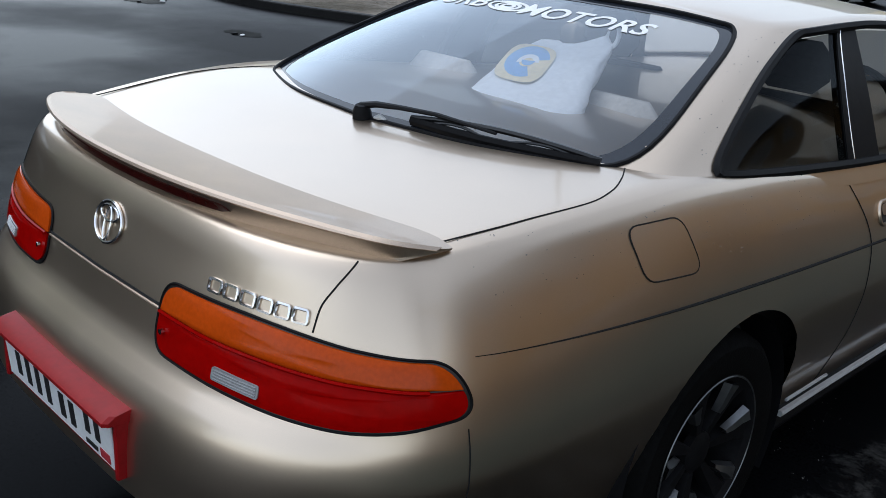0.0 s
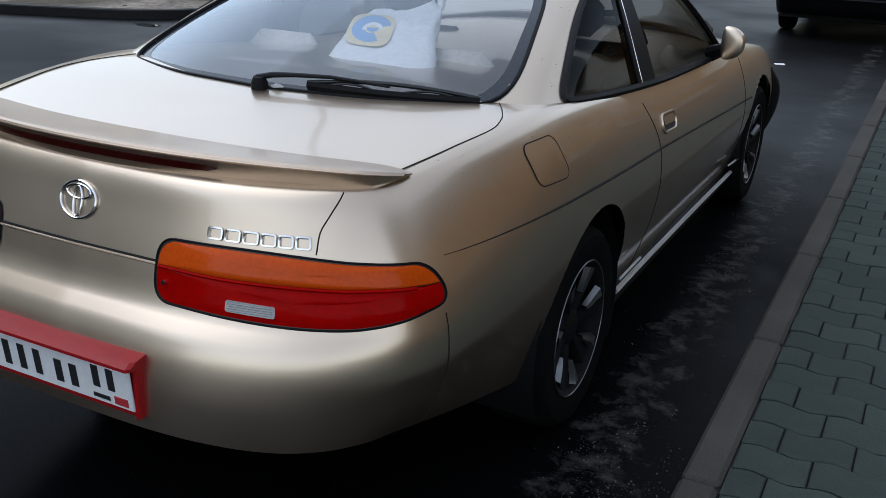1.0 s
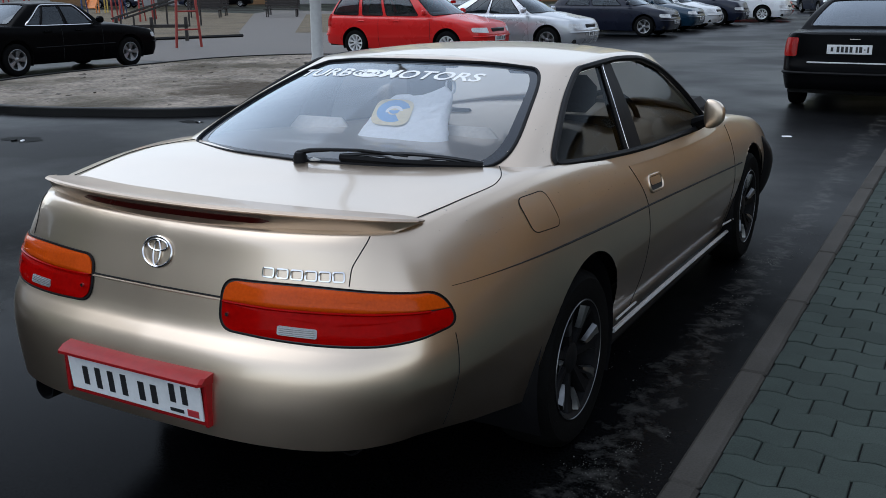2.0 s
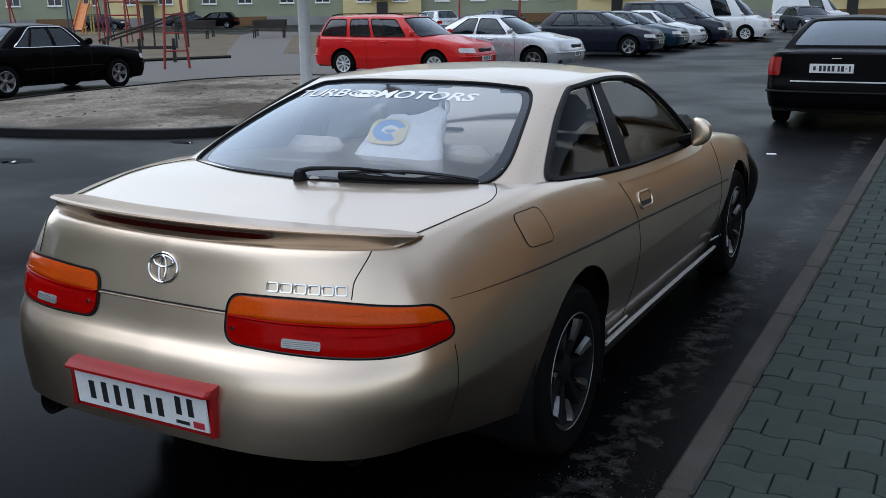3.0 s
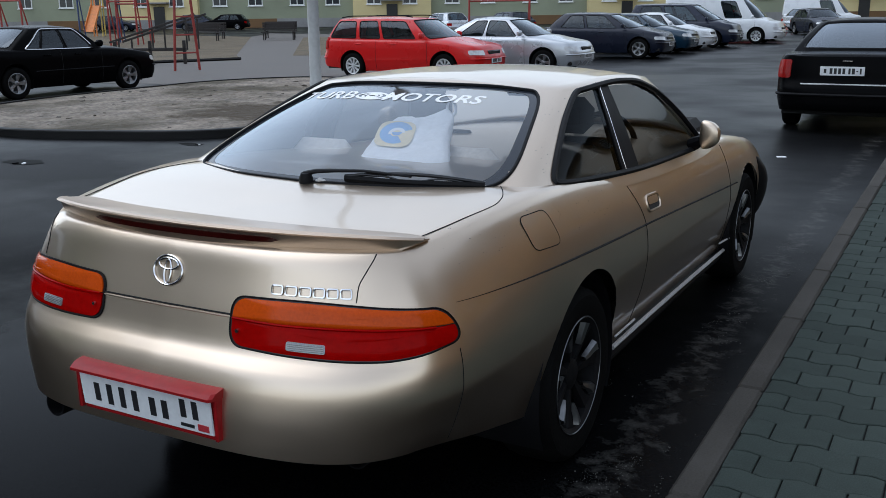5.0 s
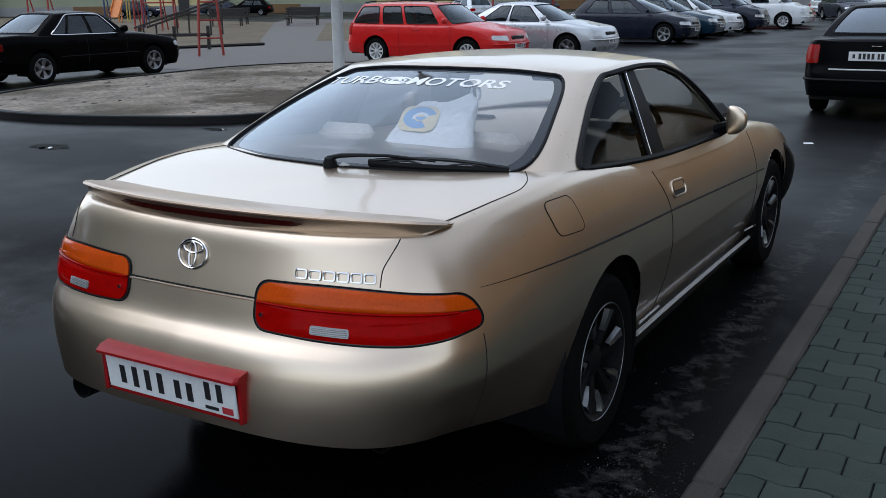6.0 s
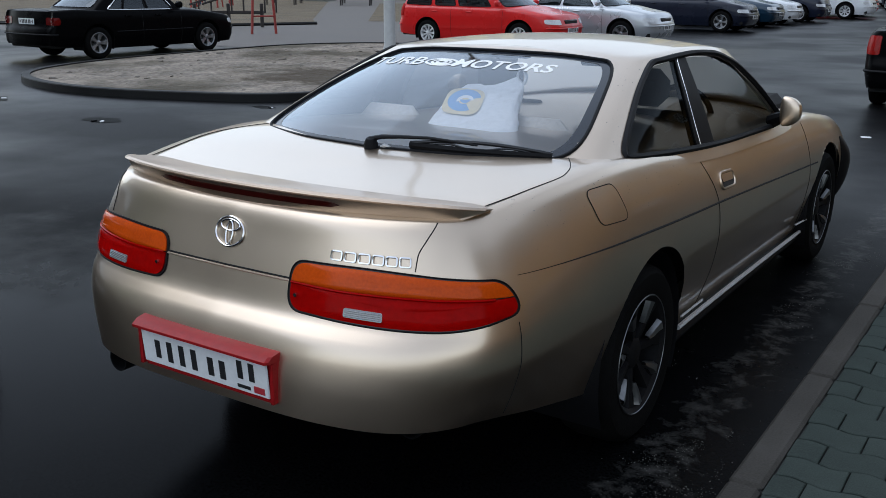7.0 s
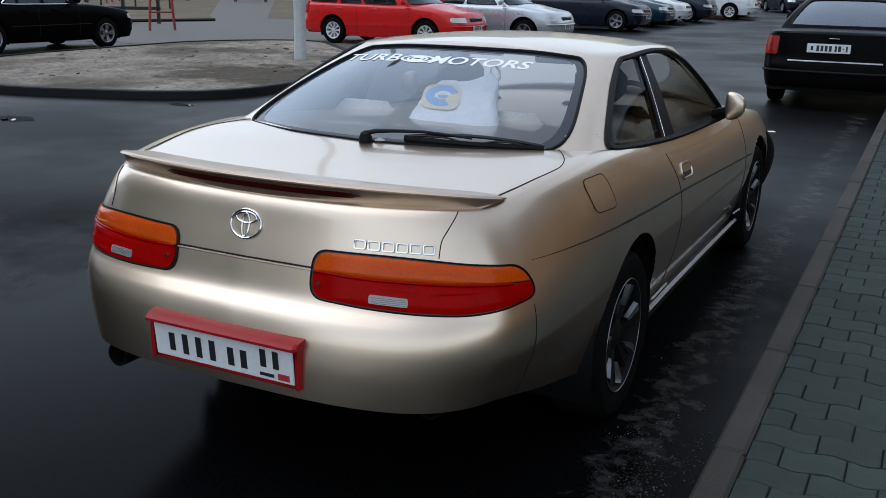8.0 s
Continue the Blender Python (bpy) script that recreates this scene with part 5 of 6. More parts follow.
PUDDLE = mat("puddle_water", (0.002, 0.002, 0.002), rough=0.3, vary=0.1, rough_vary=0.05, spec=0.004)
WHITE_RIM = mat("pale_hubcap", (0.62, 0.63, 0.64), rough=0.4, metal=0.3)


def east(x_nose, y_mid, L, turn=0):
    return pose(x_nose - L, y_mid, 0, 0, 0, -90 + turn)


plate_marks = [(-0.20, 0.03, 0.0, 0.05)] + [(-0.13 + 0.05 * k, 0.032, 0, 0.07) for k in range(4)] + [(0.085, 0.025, 0, 0.07), (0.13, 0.035, 0, 0.07), (0.175, 0.02, 0, 0.012), (0.215, 0.02, 0, 0.07)]

saloon, sb = make_car("black_saloon", "black saloon with chrome window trim beside the sandy island", 4.72, 0.875, 1.40, 1.05, 3.81, 0.312, P_BLACK, pose(-15.12, 9.45, 0, 0, 0, -2),
                      zb=0.92, hood=0.84, tail=0.96, yr0=0.95, yr1=1.62, yf1=2.72, yf0=3.42, wt=0.58, side=((3.45, 4.0), (4.1, 5.35), (5.5, 6.9)), round_=0.12, rim=(5, ALLOY, 0.9), lamp=(0.68, 0.82, 0.3), trim=CHROME, strip=True, lens=DARK_LENS)
plate(saloon, pose(0, 0.06, 0.74), plate_marks)
wagon, wb_ = make_car("red_estate", "bright red estate car with roof rails", 4.40, 0.867, 1.455, 0.95, 3.46, 0.31, P_RED, east(-7.8, 18.42, 4.40), zb=0.93, hood=0.86, tail=0.95, yr0=0.10, yr1=0.42, yf1=2.55, yf0=3.35, wt=0.62,
                      side=((2.95, 4.05), (4.25, 5.25), (5.42, 6.9)), rim=(9, WHITE_RIM, 0.9), lamp=(0.7, 0.98, 0.3))
for sgn in (1, -1):
    part("roof_rail", mesh("roof_rail", *tube([(sgn * 0.56, y, 1.44 + 0.035 * min(1, (y - 0.5) * 4, (2.5 - y) * 4)) for y in np.linspace(0.5, 2.5, 20)], 0.014, n=6)), BLACK, wagon)
make_car("silver_saloon", "silver saloon parked between other cars", 4.48, 0.865, 1.41, 1.0, 3.62, 0.31, P_SILVER, east(-6.5, 20.95, 4.48), zb=0.92, hood=0.86, tail=0.95, yr0=0.75, yr1=1.55, yf1=2.6, yf0=3.45, wt=0.58)
make_car("dark_hatchback", "dark blue-grey hatchback in the parking row", 4.25, 0.888, 1.455, 0.82, 3.45, 0.32, P_GREY, east(-6.65, 28.85, 4.25), zb=0.94, hood=0.88, tail=0.98, yr0=0.25, yr1=0.75, yf1=2.35, yf0=3.35, wt=0.60)
make_car("teal_saloon", "dark teal saloon in the parking row", 4.45, 0.86, 1.40, 1.0, 3.6, 0.31, P_TEAL, east(-6.75, 32.3, 4.45), zb=0.91, hood=0.84, tail=0.95, yr0=0.8, yr1=1.5, yf1=2.55, yf0=3.35, wt=0.58, round_=0.11)
make_car("white_saloon", "white saloon in the parking row", 4.35, 0.85, 1.40, 0.95, 3.5, 0.30, P_WHITE, east(-6.75, 34.9, 4.35), zb=0.91, hood=0.84, tail=0.94, yr0=0.8, yr1=1.5, yf1=2.55, yf0=3.35, wt=0.58)
make_car("navy_minivan", "dark navy minivan in the parking row", 4.62, 0.905, 1.73, 0.85, 3.70, 0.325, P_NAVY, east(-6.4, 37.9, 4.62), zb=1.02, hood=0.96, tail=1.04, yr0=0.10, yr1=0.40, yf1=2.75, yf0=3.85, wt=0.66)
make_car("white_van", "white delivery van in the parking row", 5.2, 0.98, 1.95, 1.0, 4.2, 0.33, P_WHITE, east(-5.5, 42.2, 5.2), zb=1.05, hood=0.98, tail=1.10, yr0=0.06, yr1=0.16, yf1=3.6, yf0=4.45, wt=0.86, side=((6.0, 6.9),), rim=(8, WHITE_RIM, 0.8), rear_window=False)
make_car("red_hatchback", "small red hatchback behind the white van", 3.9, 0.83, 1.42, 0.7, 3.15, 0.29, P_RED, east(-5.95, 45.4, 3.9), zb=0.92, hood=0.84, tail=0.95, yr0=0.2, yr1=0.6, yf1=2.2, yf0=3.0, wt=0.58)

kerbside, kb = make_car("black_kerbside_saloon", "black saloon parked ahead at the same kerb, wet and dark", 4.82, 0.915, 1.43, 1.05, 3.84, 0.325, P_BLACK, pose(0.62, 11.05, 0), zb=0.98, hood=0.88, tail=1.0, yr0=0.75, yr1=1.55, yf1=2.75, yf0=3.65, wt=0.62,
                        side=((3.45, 4.0), (4.1, 5.35), (5.5, 6.9)), round_=0.2, lamp=(0.70, 0.93, 0.1), bars=False, strip=True, lamp_in=0.80, lens=CORNER_LENS, pane=KERBSIDE_GLASS)
plate(kerbside, pose(-0.085, 0.055, 0.797), plate_marks)
part("boot_trim", mesh("boot_trim", *bevel_box(-0.57, 0.045, 0.622, 0.57, 0.10, 0.640, 0.004)), WHITE_RIM, kerbside, "bright trim bar on the boot lid")
part("badge_bar", mesh("badge_bar", *bevel_box(-0.09, 0.05, 0.918, 0.03, 0.12, 0.926, 0.001)), CHROME, kerbside)

far_specs = [(-57, 68, 0, P_BLACK, "black estate car by the far building"), (-63, 65, 0, P_NAVY, "dark saloon by the far building"), (-70, 61, 0, P_GREY, "dark saloon by the far building"),
             (-26, 51, 60, P_SILVER, "pale estate car behind the parking row"), (-22.5, 53, 60, P_GREY, "dark car behind the parking row"),
             (-8.5, 60, 10, P_SILVER, "silver car at the far end of the yard"), (-7.0, 57, -90, P_GREY, "dark car at the far end of the yard"), (-2.0, 66, 5, P_MAROON, "maroon car at the far end of the yard")]
fx, fy, fa, fp, fl = far_specs[0]
far_car, _ = make_car("far_car", fl, 4.5, 0.87, 1.42, 0.95, 3.6, 0.31, fp, pose(fx, fy, 0, 0, 0, 90 + 28), yr0=0.25, yr1=0.7, yf1=2.5, yf0=3.4, wt=0.6, detail=False, group="far cars")
for fx, fy, fa, fp, fl in far_specs[1:]:
    c = copy_thing(far_car, pose(fx, fy, 0, 0, 0, 118 - fa if fa > 30 else -62 + fa))
    c["label"] = fl
    for o in c.children:
        if o.name.split(".")[0] in ("body", "roof"):
            o.data = o.data.copy()
            o.data.materials[0] = fp
make_car("far_white_van", "white van at the far end of the yard", 4.9, 0.98, 2.0, 0.95, 3.95, 0.33, P_WHITE, pose(-9.5, 64, 0, 0, 0, -80), zb=1.05, hood=0.98, tail=1.10, yr0=0.06, yr1=0.16, yf1=3.3, yf0=4.1, wt=0.84, side=((5.75, 6.85),), detail=False, rear_window=False)

make_car("black_hatchback", "black hatchback standing across the wet yard", 4.2, 0.86, 1.42, 0.8, 3.4, 0.31, P_BLACK, east(-2.27, 0.02, 4.2), zb=0.92, hood=0.80, tail=0.95, yr0=0.25, yr1=0.7, yf1=2.3, yf0=3.2, wt=0.58, round_=0.22, nose_lens=False)

# ---- sandy island with its dark kerb ----
isl = dense(rounded([(-12.2, 7.2, 1.6), (-9.6, 6.45, 2.0), (-6.4, 7.6, 1.2), (-6.6, 12.2, 2.0), (-11.4, 17.2, 1.5), (-13.3, 15.2, 1.5), (-13.2, 9.6, 2.5)], 8), 0.16)
ci = isl.mean(0)
sv, sf = [], []
n_i = len(isl)


def sand_height(x, y, rr):
    """Height of the lumpy sand; rr is 1 at the kerb and 0 in the middle."""
    return (0.085 + (0.10 * (1 - rr) ** 0.7) * (0.6 + 0.5 * noise.noise((x * 0.5, y * 0.5, 0)))
            + (0.03 * noise.noise((x * 2.2, y * 2.2, 3)) + 0.025 * noise.noise((x * 5.0, y * 5.0, 8))) * min(1, (1 - rr) * 6))


RINGS = 60
for k, rr in enumerate(np.linspace(1, 0.04, RINGS)):
    for p in isl:
        x, y = ci + (p - ci) * rr
        sv.append((x, y, sand_height(x, y, rr)))
for k in range(RINGS - 1):
    for i in range(n_i):
        sf.append([k * n_i + i, k * n_i + (i + 1) % n_i, (k + 1) * n_i + (i + 1) % n_i, (k + 1) * n_i + i])
sf.append([(RINGS - 1) * n_i + i for i in range(n_i)])
tagged(part("sandy_island", mesh("sandy_island", sv, sf, 80), SAND), "bare trodden sandy island with lumps and dead grass", "ground", kind="structure")
kv, kf = [], []
d_i = isl - ci
out_i = np.stack([np.roll(isl, -1, 0)[:, 1] - np.roll(isl, 1, 0)[:, 1], -(np.roll(isl, -1, 0)[:, 0] - np.roll(isl, 1, 0)[:, 0])], 1)
out_i /= np.linalg.norm(out_i, axis=1)[:, None]
if (out_i * d_i).sum() < 0:
    out_i = -out_i
for i in range(n_i):
    for w_, z_ in ((-0.04, 0.0), (-0.04, 0.108), (0.01, 0.112), (0.08, 0.108), (0.09, 0.095), (0.095, 0.0)):
        kv.append((*(isl[i] + out_i[i] * w_), z_))
for i in range(n_i):
    for j in range(5):
        k = (i + 1) % n_i
        kf.append([i * 6 + j, i * 6 + j + 1, k * 6 + j + 1, k * 6 + j])
tagged(part("island_kerb", mesh("island_kerb", kv, kf, 30), KERB_DARK), "dark wet concrete kerb round the sandy island", "kerb", kind="structure")
st_v, st_f = [], []
rnd = random.Random(4)
for _ in range(150):
    a, rr = rnd.random() * 2 * math.pi, math.sqrt(rnd.random()) * 0.96
    p = ci + (isl[int(a / (2 * math.pi) * n_i) % n_i] - ci) * rr
    s = 0.008 + 0.040 * rnd.random() ** 4
    ground_z = sand_height(p[0], p[1], rr)
    v, f = bevel_box(-s * 1.6, -s, -s * 0.3, s * 1.6, s, s * 0.3, s * 0.25, Matrix.Translation((p[0], p[1], ground_z)) @ Euler((rnd.uniform(-0.3, 0.3), rnd.uniform(-0.3, 0.3), rnd.random() * 6)).to_matrix().to_4x4())
    k = len(st_v)
    st_v += v
    st_f += [[i + k for i in q] for q in f]
tagged(part("clods", mesh("clods", st_v, st_f, 0), mat("dark_clods", (0.09, 0.075, 0.06), rough=0.95, vary=0.3)), "dark clods and stones strewn on the sand", "clods", kind="stuff")

# puddles with broken asphalt rims
for k, (px, py, pr) in enumerate(((-7.25, 5.15, 0.28), (-10.2, 5.5, 0.45), (-6.55, 7.05, 0.18))):
    rim_ = [(px + pr * (1 + 0.35 * noise.noise((math.cos(w) * 2 + k, math.sin(w) * 2, k))) * math.cos(w), py + 0.55 * pr * (1 + 0.4 * noise.noise((math.cos(w) * 2.5, math.sin(w) * 2.5 + k, 5))) * math.sin(w)) for w in np.linspace(0, 2 * math.pi, 36, False)]
    pd = part("puddle", mesh("puddle", [(x, y, 0.004) for x, y in rim_], [list(range(36))], 0), PUDDLE)
    tagged(pd, "dark puddle in a hollow of the asphalt", "puddle", "puddles")
    rnd = random.Random(k)
    for q in range(2):
        w = rnd.random() * 6.28
        part("asphalt_lump", mesh("asphalt_lump", *bevel_box(-0.035, -0.018, 0, 0.035, 0.018, 0.018, 0.006, Matrix.Translation((px + pr * 0.8 * math.cos(w), py + 0.45 * pr * math.sin(w), 0.0)) @ Euler((0, 0, w)).to_matrix().to_4x4()), 0), ASPHALT if q else STICKER, pd)

scrap = tagged(part("paper_scrap", mesh("paper_scrap", *bevel_box(-0.05, -0.03, 0.0, 0.05, 0.03, 0.012, 0.005, pose(0.25, 8.91, 0.001, 0, 0, 25)), 0), STICKER), "small crumpled white paper scrap on wet asphalt", "litter")

# lamp post on the island
post = thing("street_lamp", "grey steel lamp post standing on the sandy island", "lamp post", pose(-8.42, 12.25, 0.12))
part("pole", mesh("pole", *lathe([(0.115, 0.0), (0.115, 0.25), (0.105, 0.3), (0.10, 2.2), (0.112, 2.22), (0.112, 2.3), (0.095, 2.33), (0.07, 8.0)], 24, "z")), POLE_GREY, post)
part("arm", mesh("arm", *tube([(0, 0, 7.95), (0.1, -0.2, 8.3), (0.5, -0.7, 8.5)], 0.035)), POLE_GREY, post)
part("lantern", mesh("lantern", *bevel_box(0.4, -1.1, 8.42, 0.7, -0.6, 8.55, 0.04)), POLE_GREY, post)

# ---- play ground and far building ----
sheet("lawn_1", [(-21.7, 21.0), (-20.2, 23.9), (-22.9, 26.8), (-40, 48), (-80, 60), (-80, 20), (-45, 8)], 0.012, GRASS, "worn brownish lawn of the play ground", "lawn")
sheet("path", [(-6.5, 15.5), (-9.5, 24), (-14, 29.5), (-28, 52), (-45, 56), (-40, 48), (-22.9, 26.8), (-20.2, 23.9), (-21.7, 21.0), (-30, 16.4), (-19, 14.0), (-13.6, 14.5)], 0.006, PALE_PATH, "asphalt path between the lawns, coloured paler for grazing sheen", "path")
sheet("lawn_2", [(-20.3, 26.9), (-35, 47), (-28, 52), (-13.5, 30)], 0.012, GRASS, "worn brownish lawn beside the path", "lawn")
tagged(part("lawn_border", mesh("lawn_border", *joined(tube([(-45, 8, 0.05), (-21.7, 21.0, 0.05)], 0.07, n=4), tube([(-21.7, 21.0, 0.05), (-20.2, 23.9, 0.05)], 0.05, n=4))), KERB_DARK), "low dark border of the lawn", "kerb", kind="structure")


def aframe(x, y, turn, h, w, steel, rungs, label):
    t = thing("climbing_frame", label, "play frame", pose(x, y, 0, 0, 0, turn), "play ground frames")
    for s in (-1, 1):
        part("post", mesh("post", *tube([(s * w, 0, 0), (s * w * 0.45, 0, h)], 0.04, n=8)), steel, t)
    for k in range(rungs):
        z = h * (k + 1) / (rungs + 1)
        ww = w * (1 - 0.55 * z / h)
        part("rung", mesh("rung", *tube([(-ww, 0, z), (ww, 0, z)], 0.025, n=6)), steel, t)
    return t


def portal(x, y, turn, h, w, steel, label, bars=1):
    t = thing("swing_frame", label, "play frame", pose(x, y, 0, 0, 0, turn), "play ground frames")
    for s in (-1, 1):
        part("post", mesh("post", *tube([(s * w / 2, 0, 0), (s * w / 2, 0, h)], 0.05, n=8)), steel, t)
        part("brace", mesh("brace", *tube([(s * w / 2, 1.0, 0), (s * w / 2, 0, h)], 0.035, n=8)), steel, t)
    for k in range(bars):
        part("beam", mesh("beam", *tube([(-w / 2, 0, h - 0.7 * k), (w / 2, 0, h - 0.7 * k)], 0.04, n=8)), steel, t)
    return t


aframe(-17.7, 18.7, 62, 3.0, 0.36, RED_STEEL, 5, "red steel ladder frame on the asphalt edge")
portal(-36.6, 34.0, 30, 2.9, 1.4, RED_STEEL, "red steel swing frame on the lawn", 2)
portal(-41.5, 31.2, 25, 2.3, 1.1, RED_STEEL, "red steel frame on the lawn")
portal(-38.5, 36.5, 35, 2.8, 1.7, RED_STEEL, "red steel swing frame with cross bars", 3)
portal(-41.6, 36.9, 30, 3.4, 2.2, BLUE_STEEL, "dark blue steel swing frame on the lawn", 2)
portal(-20.5, 45.0, 30, 2.7, 3.2, RED_STEEL, "red steel swing frame behind the red car", 2)
slide = thing("slide", "orange children's slide on steel posts", "slide", pose(-53, 46.5, 0, 0, 0, 35))
part("chute", mesh("chute", *joined(bevel_box(-0.3, -1.6, 0, 0.3, 1.6, 0.05, 0.02, Matrix.Translation((0, 0, 1.25)) @ Euler((radians(34), 0, 0)).to_matrix().to_4x4()),
                                    bevel_box(-0.34, -1.6, 0, -0.3, 1.6, 0.22, 0.01, Matrix.Translation((0, 0, 1.25)) @ Euler((radians(34), 0, 0)).to_matrix().to_4x4()),
                                    bevel_box(0.3, -1.6, 0, 0.34, 1.6, 0.22, 0.01, Matrix.Translation((0, 0, 1.25)) @ Euler((radians(34), 0, 0)).to_matrix().to_4x4())), 0), ORANGE_STEEL, slide)
for sx in (-0.3, 0.3):
    for sy in (1.3, 2.1):
        part("post", mesh("post", *tube([(sx, sy, 0), (sx, sy, 3.0)], 0.05, n=8)), mat("yellow_paint", (0.5, 0.36, 0.08), 0.5) if sx > 0 and sy < 2 else bpy.data.materials.get("yellow_paint") or ORANGE_STEEL, slide)
part("platform", mesh("platform", *bevel_box(-0.4, 1.25, 2.05, 0.4, 2.2, 2.12, 0.02), 0), ORANGE_STEEL, slide)
beam = thing("balance_beam", "dark wooden balance beams on short posts", "play frame", pose(-30, 29.5, 0, 0, 0, 30))
for k in (0, 1):
    part("beam", mesh("beam", *bevel_box(-2.0, -0.045, -0.045, 2.0, 0.045, 0.045, 0.01, Matrix.Translation((0.3 * k, 0.9 * k, 0.95)) @ Euler((0, radians(-17), 0)).to_matrix().to_4x4()), 0), DARK_WOOD, beam)
    for q in (-1.5, 0, 1.5):
        part("post", mesh("post", *bevel_box(0.3 * k + q - 0.035, 0.9 * k - 0.035, 0, 0.3 * k + q + 0.035, 0.9 * k + 0.035, 0.9 + 0.3 * q * 0.98, 0.01), 0), DARK_WOOD, beam)
rail = thing("low_rail", "low dark wooden rail along the lawn edge", "rail", pose(-20.9, 21.0, 0, 0, 0, 32))
part("rail_bar", mesh("rail_bar", *bevel_box(-1.6, -0.05, 0.42, 0.75, 0.05, 0.52, 0.01), 0), DARK_WOOD, rail)
for q in (-1.5, -0.4, 0.68):
    part("post", mesh("post", *bevel_box(q - 0.05, -0.05, 0, q + 0.05, 0.05, 0.75, 0.01), 0), DARK_WOOD, rail)


def bench(x, y, turn):
    b = thing("park_bench", "dark wooden park bench with slatted back", "bench", pose(x, y, 0, 0, 0, turn), "park benches")
    for k in range(3):
        part("seat_slat", mesh("seat_slat", *bevel_box(-1.0, -0.25 + 0.17 * k, 0.43, 1.0, -0.12 + 0.17 * k, 0.47, 0.008), 0), DARK_WOOD, b)
    for k in range(3):
        part("back_slat", mesh("back_slat", *bevel_box(-1.0, 0.28 + 0.03 * k, 0.58 + 0.15 * k, 1.0, 0.32 + 0.03 * k, 0.70 + 0.15 * k, 0.008), 0), DARK_WOOD, b)
    for s in (-0.85, 0.85):
        part("leg", mesh("leg", *joined(bevel_box(s - 0.03, -0.22, 0, s + 0.03, -0.16, 0.44, 0.005), bevel_box(s - 0.03, 0.26, 0, s + 0.03, 0.36, 1.0, 0.005), bevel_box(s - 0.03, -0.25, 0.39, s + 0.03, 0.36, 0.43, 0.005)), 0), DARK_WOOD, b)
    return b


b1 = bench(-37.2, 40.4, 30)
for x, y, t in ((-33.4, 42.6, 28), (-39.5, 43.5, 30), (-36, 46.0, 25)):
    copy_thing(b1, pose(x, y, 0, 0, 0, t))


def far_block(name, x, y, turn, width, storeys, label, colours, depth=12, frames=WIN_FRAME):
    """A block of flats: bays, plinth, windows with frames and sills, doors, roof."""
    t = thing(name, label, "building", pose(x, y, 0, 0, 0, turn))
    h = storeys * 2.9 + 1.8
    bays = max(2, int(width / 8))
    bw = width / bays
    frame_me = mesh("window_frame", *joined(bevel_box(-0.75, -0.05, -0.75, 0.75, 0.02, -0.66, 0), bevel_box(-0.75, -0.05, 0.66, 0.75, 0.02, 0.75, 0), bevel_box(-0.75, -0.05, -0.66, -0.66, 0.02, 0.66, 0),
                                            bevel_box(0.66, -0.05, -0.66, 0.75, 0.02, 0.66, 0), bevel_box(-0.04, -0.05, -0.66, 0.04, 0.02, 0.66, 0), bevel_box(-0.82, -0.14, -0.82, 0.82, 0.0, -0.75, 0)), 0)
    pane_me = mesh("window_pane", *bevel_box(-0.66, -0.015, -0.66, 0.66, 0.0, 0.66, 0), 0)
    frame_me.materials.append(frames)
    pane_me.materials.append(WIN_DARK)
    for b in range(bays):
        x0 = -width / 2 + b * bw
        out = 0.7 if b % 3 == 1 else 0.0
        wall = part("wall", mesh("wall", *bevel_box(x0, -out, 0.9, x0 + bw, depth, h, 0), 0), colours[b % len(colours)], t)
        part("plinth", mesh("plinth", *bevel_box(x0, -out - 0.06, 0, x0 + bw, depth, 0.9, 0), 0), WALL_BLOCK if b % 2 or frames is DARK_WOOD else CONCRETE, t)
        for s in range(storeys):
            for q in (0.27, 0.73):
                w = part("window", frame_me, None, t, at=pose(x0 + bw * q, -out - 0.01, 2.95 + 2.9 * s))
                part("window_pane", pane_me, None, w)
        if b % 3 == 1:
            part("entrance_door", mesh("entrance_door", *bevel_box(x0 + bw * 0.43, -out - 0.12, 0, x0 + bw * 0.57, -out + 0.1, 2.2, 0.02), 0), BLACK_GLOSS, t)
            part("entrance_canopy", mesh("entrance_canopy", *bevel_box(x0 + bw * 0.36, -out - 1.3, 2.5, x0 + bw * 0.64, -out, 2.65, 0.02), 0), CONCRETE, t)
    part("roof", mesh("roof", *bevel_box(-width / 2 - 0.3, -1.2, h, width / 2 + 0.3, depth + 0.3, h + 0.5, 0.05), 0), ROOF, t)
    return t


far_block("apartment_block", -48, 86, 28, 128, 5, "cream and grey-green block of flats across the yard", (WALL_GREY, WALL_YELLOW, WALL_GREY))
far_block("apartment_block", 14, 112, 10, 70, 5, "cream and grey block of flats at the end of the yard", (WALL_YELLOW, WALL_GREY, WALL_YELLOW))
# added out of view to block sky and reflect brown on the right flank
far_block("apartment_block", 11.9, 38.0, -90, 80, 2, "unseen brown block added to darken and gild the coupe's flank", (WALL_OCHRE,))
# added out of view to hide the western sky from the coupe's tail
far_block("apartment_block", -22.0, -22.0, 90, 48, 5, "unseen pale grey flats added to dim the coupe's left reflections", (WALL_PALE, WALL_GREY, WALL_PALE))


# ---- pavement: kerb stones and wavy paving blocks ----
tagged(part("pavement", mesh("pavement", *bevel_box(KX + 0.02, -8, -0.02, 3.28, 46, KZ - 0.018, 0), 0), JOINT), "pavement bed of dark sand under the paving blocks", "pavement", kind="structure")
pavement = bpy.data.objects["pavement"]
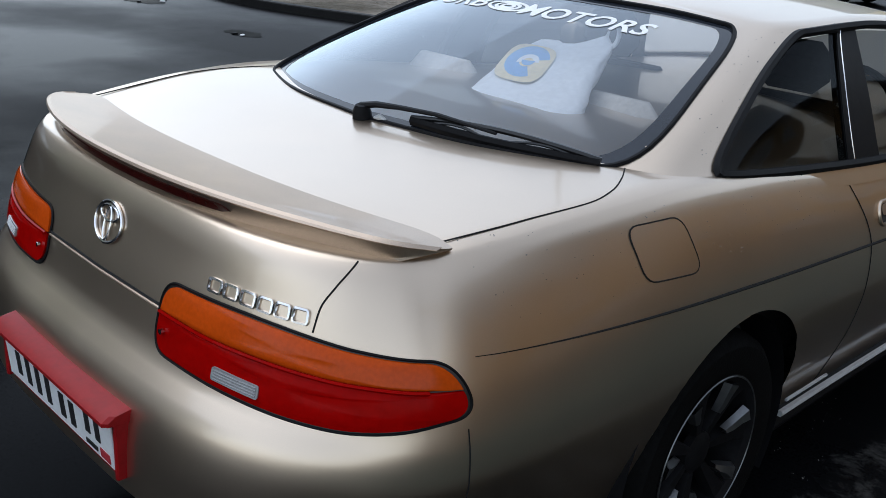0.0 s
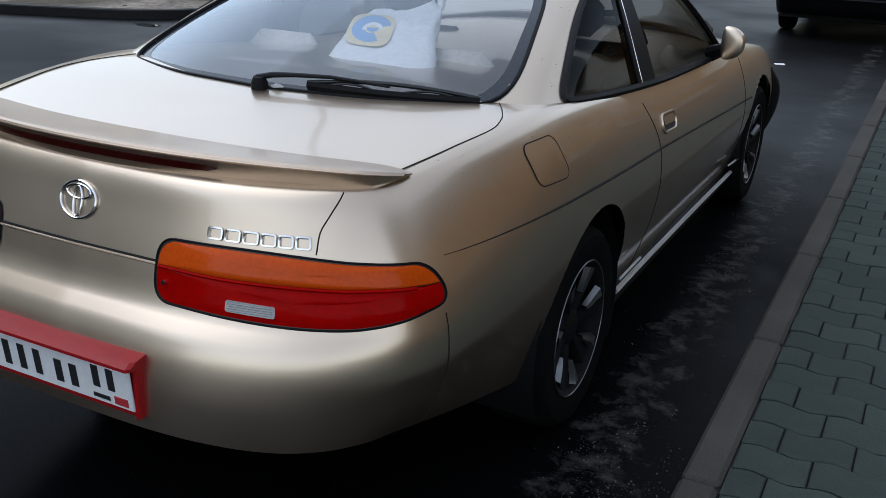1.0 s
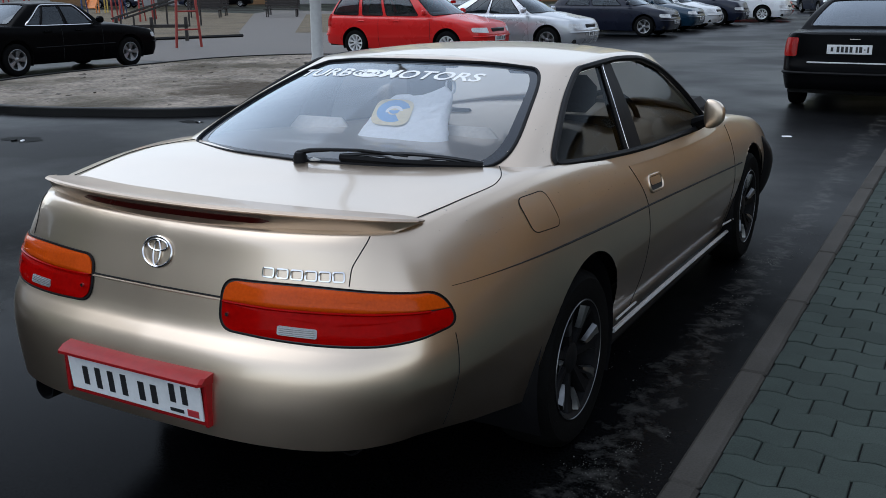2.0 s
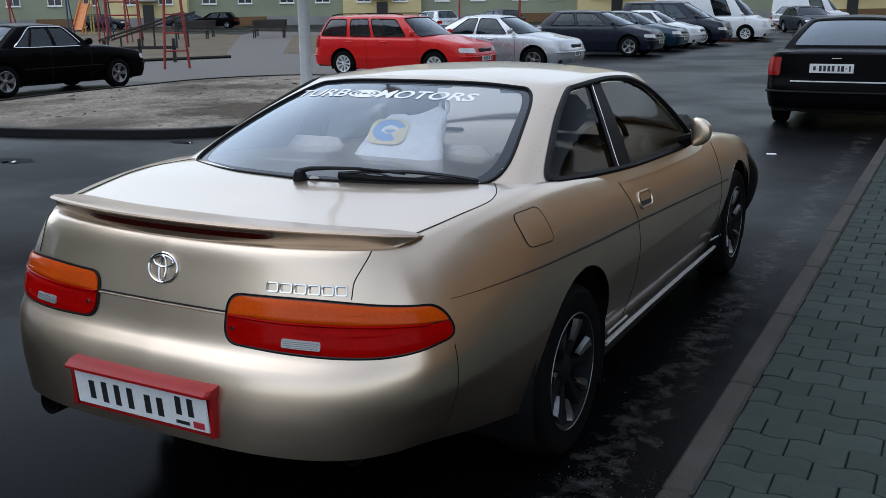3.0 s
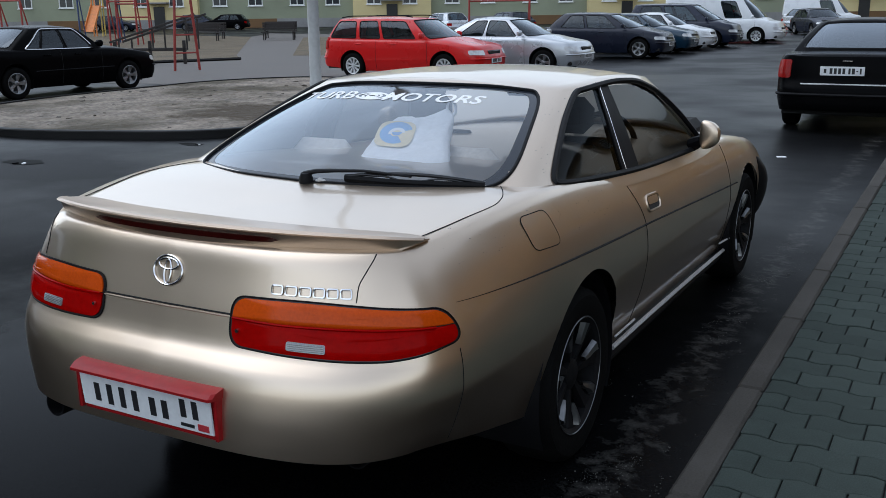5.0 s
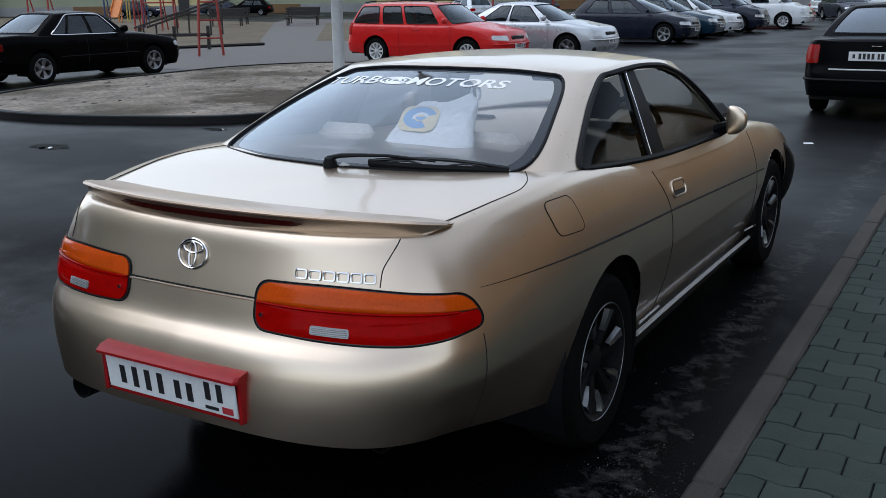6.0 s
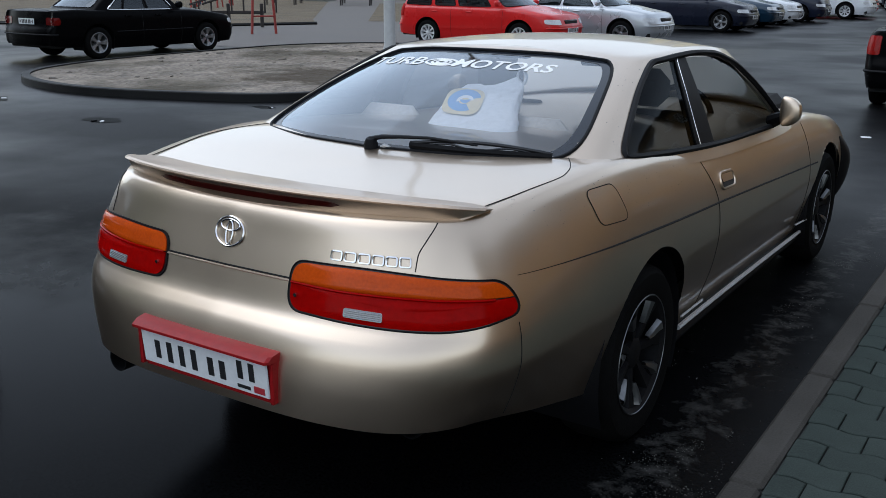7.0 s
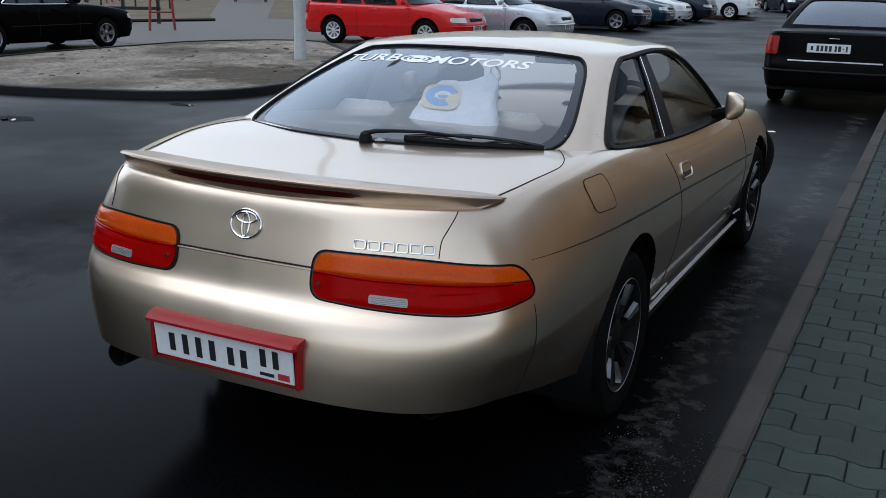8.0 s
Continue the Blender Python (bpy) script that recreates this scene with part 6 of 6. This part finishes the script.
# added out of view: darkens and browns the reflection low on the flank
sheet("lawn_3", [(3.28, -8), (11.8, -8), (11.8, 80), (3.28, 80)], 0.06, SOIL, "unseen dark brown ground added to tint the coupe's flank", "lawn")
kerb = thing("kerb", "grey concrete kerb stones along the wet road", "kerb", kind="structure")
KW = 0.105
stone = mesh("kerb_stone", *bevel_box(0, 0.004, -0.1, KW, 0.996, KZ, 0.012), 30)
stone.materials.append(KERB)
for k in range(-8, 46):
    part("kerb_stone", stone, None, kerb, at=pose(KX, k - 0.07, 0))

PL, PW = 0.2, 0.1465


def wave(u):
    """The wavy long edge of a block, u from 0 to 1."""
    return -0.0125 * math.sin(2 * math.pi * u) * (0.6 + 0.4 * abs(math.sin(2 * math.pi * u)))


def block_mesh(sign):
    g = 0.0028
    U = np.linspace(0, 1, 13)
    low = [(g + (PL - 2 * g) * u, g + sign * wave(u)) for u in U]
    up = [(g + (PL - 2 * g) * u, PW - g + sign * wave(u)) for u in U[::-1]]
    ring = np.array(low + up)
    c = ring.mean(0)
    inner = c + (ring - c) * (1 - 0.004 / (PL / 2), 1 - 0.004 / (PW / 2))
    n = len(ring)
    v = [(x, y, -0.02) for x, y in ring] + [(x, y, -0.003) for x, y in ring] + [(x, y, 0) for x, y in inner]
    f = [[i, (i + 1) % n, n + (i + 1) % n, n + i] for i in range(n)] + [[n + i, n + (i + 1) % n, 2 * n + (i + 1) % n, 2 * n + i] for i in range(n)]
    f.append([2 * n + i for i in range(n)])
    return v, f


rows_ = [block_mesh(1), block_mesh(-1)]
blocks = [mesh("paving_block", v, f, 0) for v, f in rows_]
for me in blocks:
    me.materials.append(PAVER)
rnd = random.Random(7)
near_count = 0
rest_v, rest_f = [], []
for j in range(-46, 100):
    y = 0.902 + j * PW
    bv_, bf_ = rows_[j % 2]
    for i in range(-1, 11):
        x = 1.5 - PL + PL * (i + (0.5 if j % 2 else 0.0))
        if x < KX + KW - 0.11 or x > 3.05:
            continue
        z = KZ - 0.006 + rnd.uniform(-0.003, 0.002)
        cut = x < KX + KW
        if not cut and x < 2.45 and -0.3 < y < 8.2 and near_count < 300:
            part("paving_block", blocks[j % 2], None, pavement, at=pose(x, y, z, rnd.uniform(-0.5, 0.5), rnd.uniform(-0.5, 0.5), rnd.uniform(-0.4, 0.4)))
            near_count += 1
        else:
            k = len(rest_v)
            rest_v += [(max(KX + KW + 0.005, x + a), y + b, z + c) for a, b, c in bv_]
            rest_f += [[q + k for q in face] for face in bf_]
me = bpy.data.meshes.new("paving_rest")
me.from_pydata(rest_v, [], rest_f)
tagged(part("paving_rest", me, PAVER, pavement), kind="stuff")

# pale grit washed along the gutter, and debris
gv, gf = [], []
rnd = random.Random(11)
for _ in range(9000):
    y = rnd.uniform(-0.6, 5.5)
    x = 1.0 + 0.10 * math.sin(y * 1.7) + rnd.gauss(0, 0.11)
    d = noise.noise((x * 3.0, y * 1.6, 1.3)) + 0.7 * noise.noise((x * 11, y * 9, 4.1)) + 0.4 * noise.noise((x * 40, y * 34, 2.1))
    if d < 0.3 or x > KX - 0.01:
        continue
    s = 0.0008 + 0.0015 * rnd.random() ** 5
    v, f = bevel_box(-s, -s, -s * 0.3, s, s, s * 0.7, 0, Matrix.Translation((x, y, 0.002)) @ Euler((rnd.random(), rnd.random(), rnd.random() * 6)).to_matrix().to_4x4())
    k = len(gv)
    gv += v
    gf += [[i + k for i in q] for q in f]
me = bpy.data.meshes.new("grit")
me.from_pydata(gv, [], gf)
tagged(part("grit", me, GRIT), "pale grit washed together along the gutter", "grit", kind="stuff")
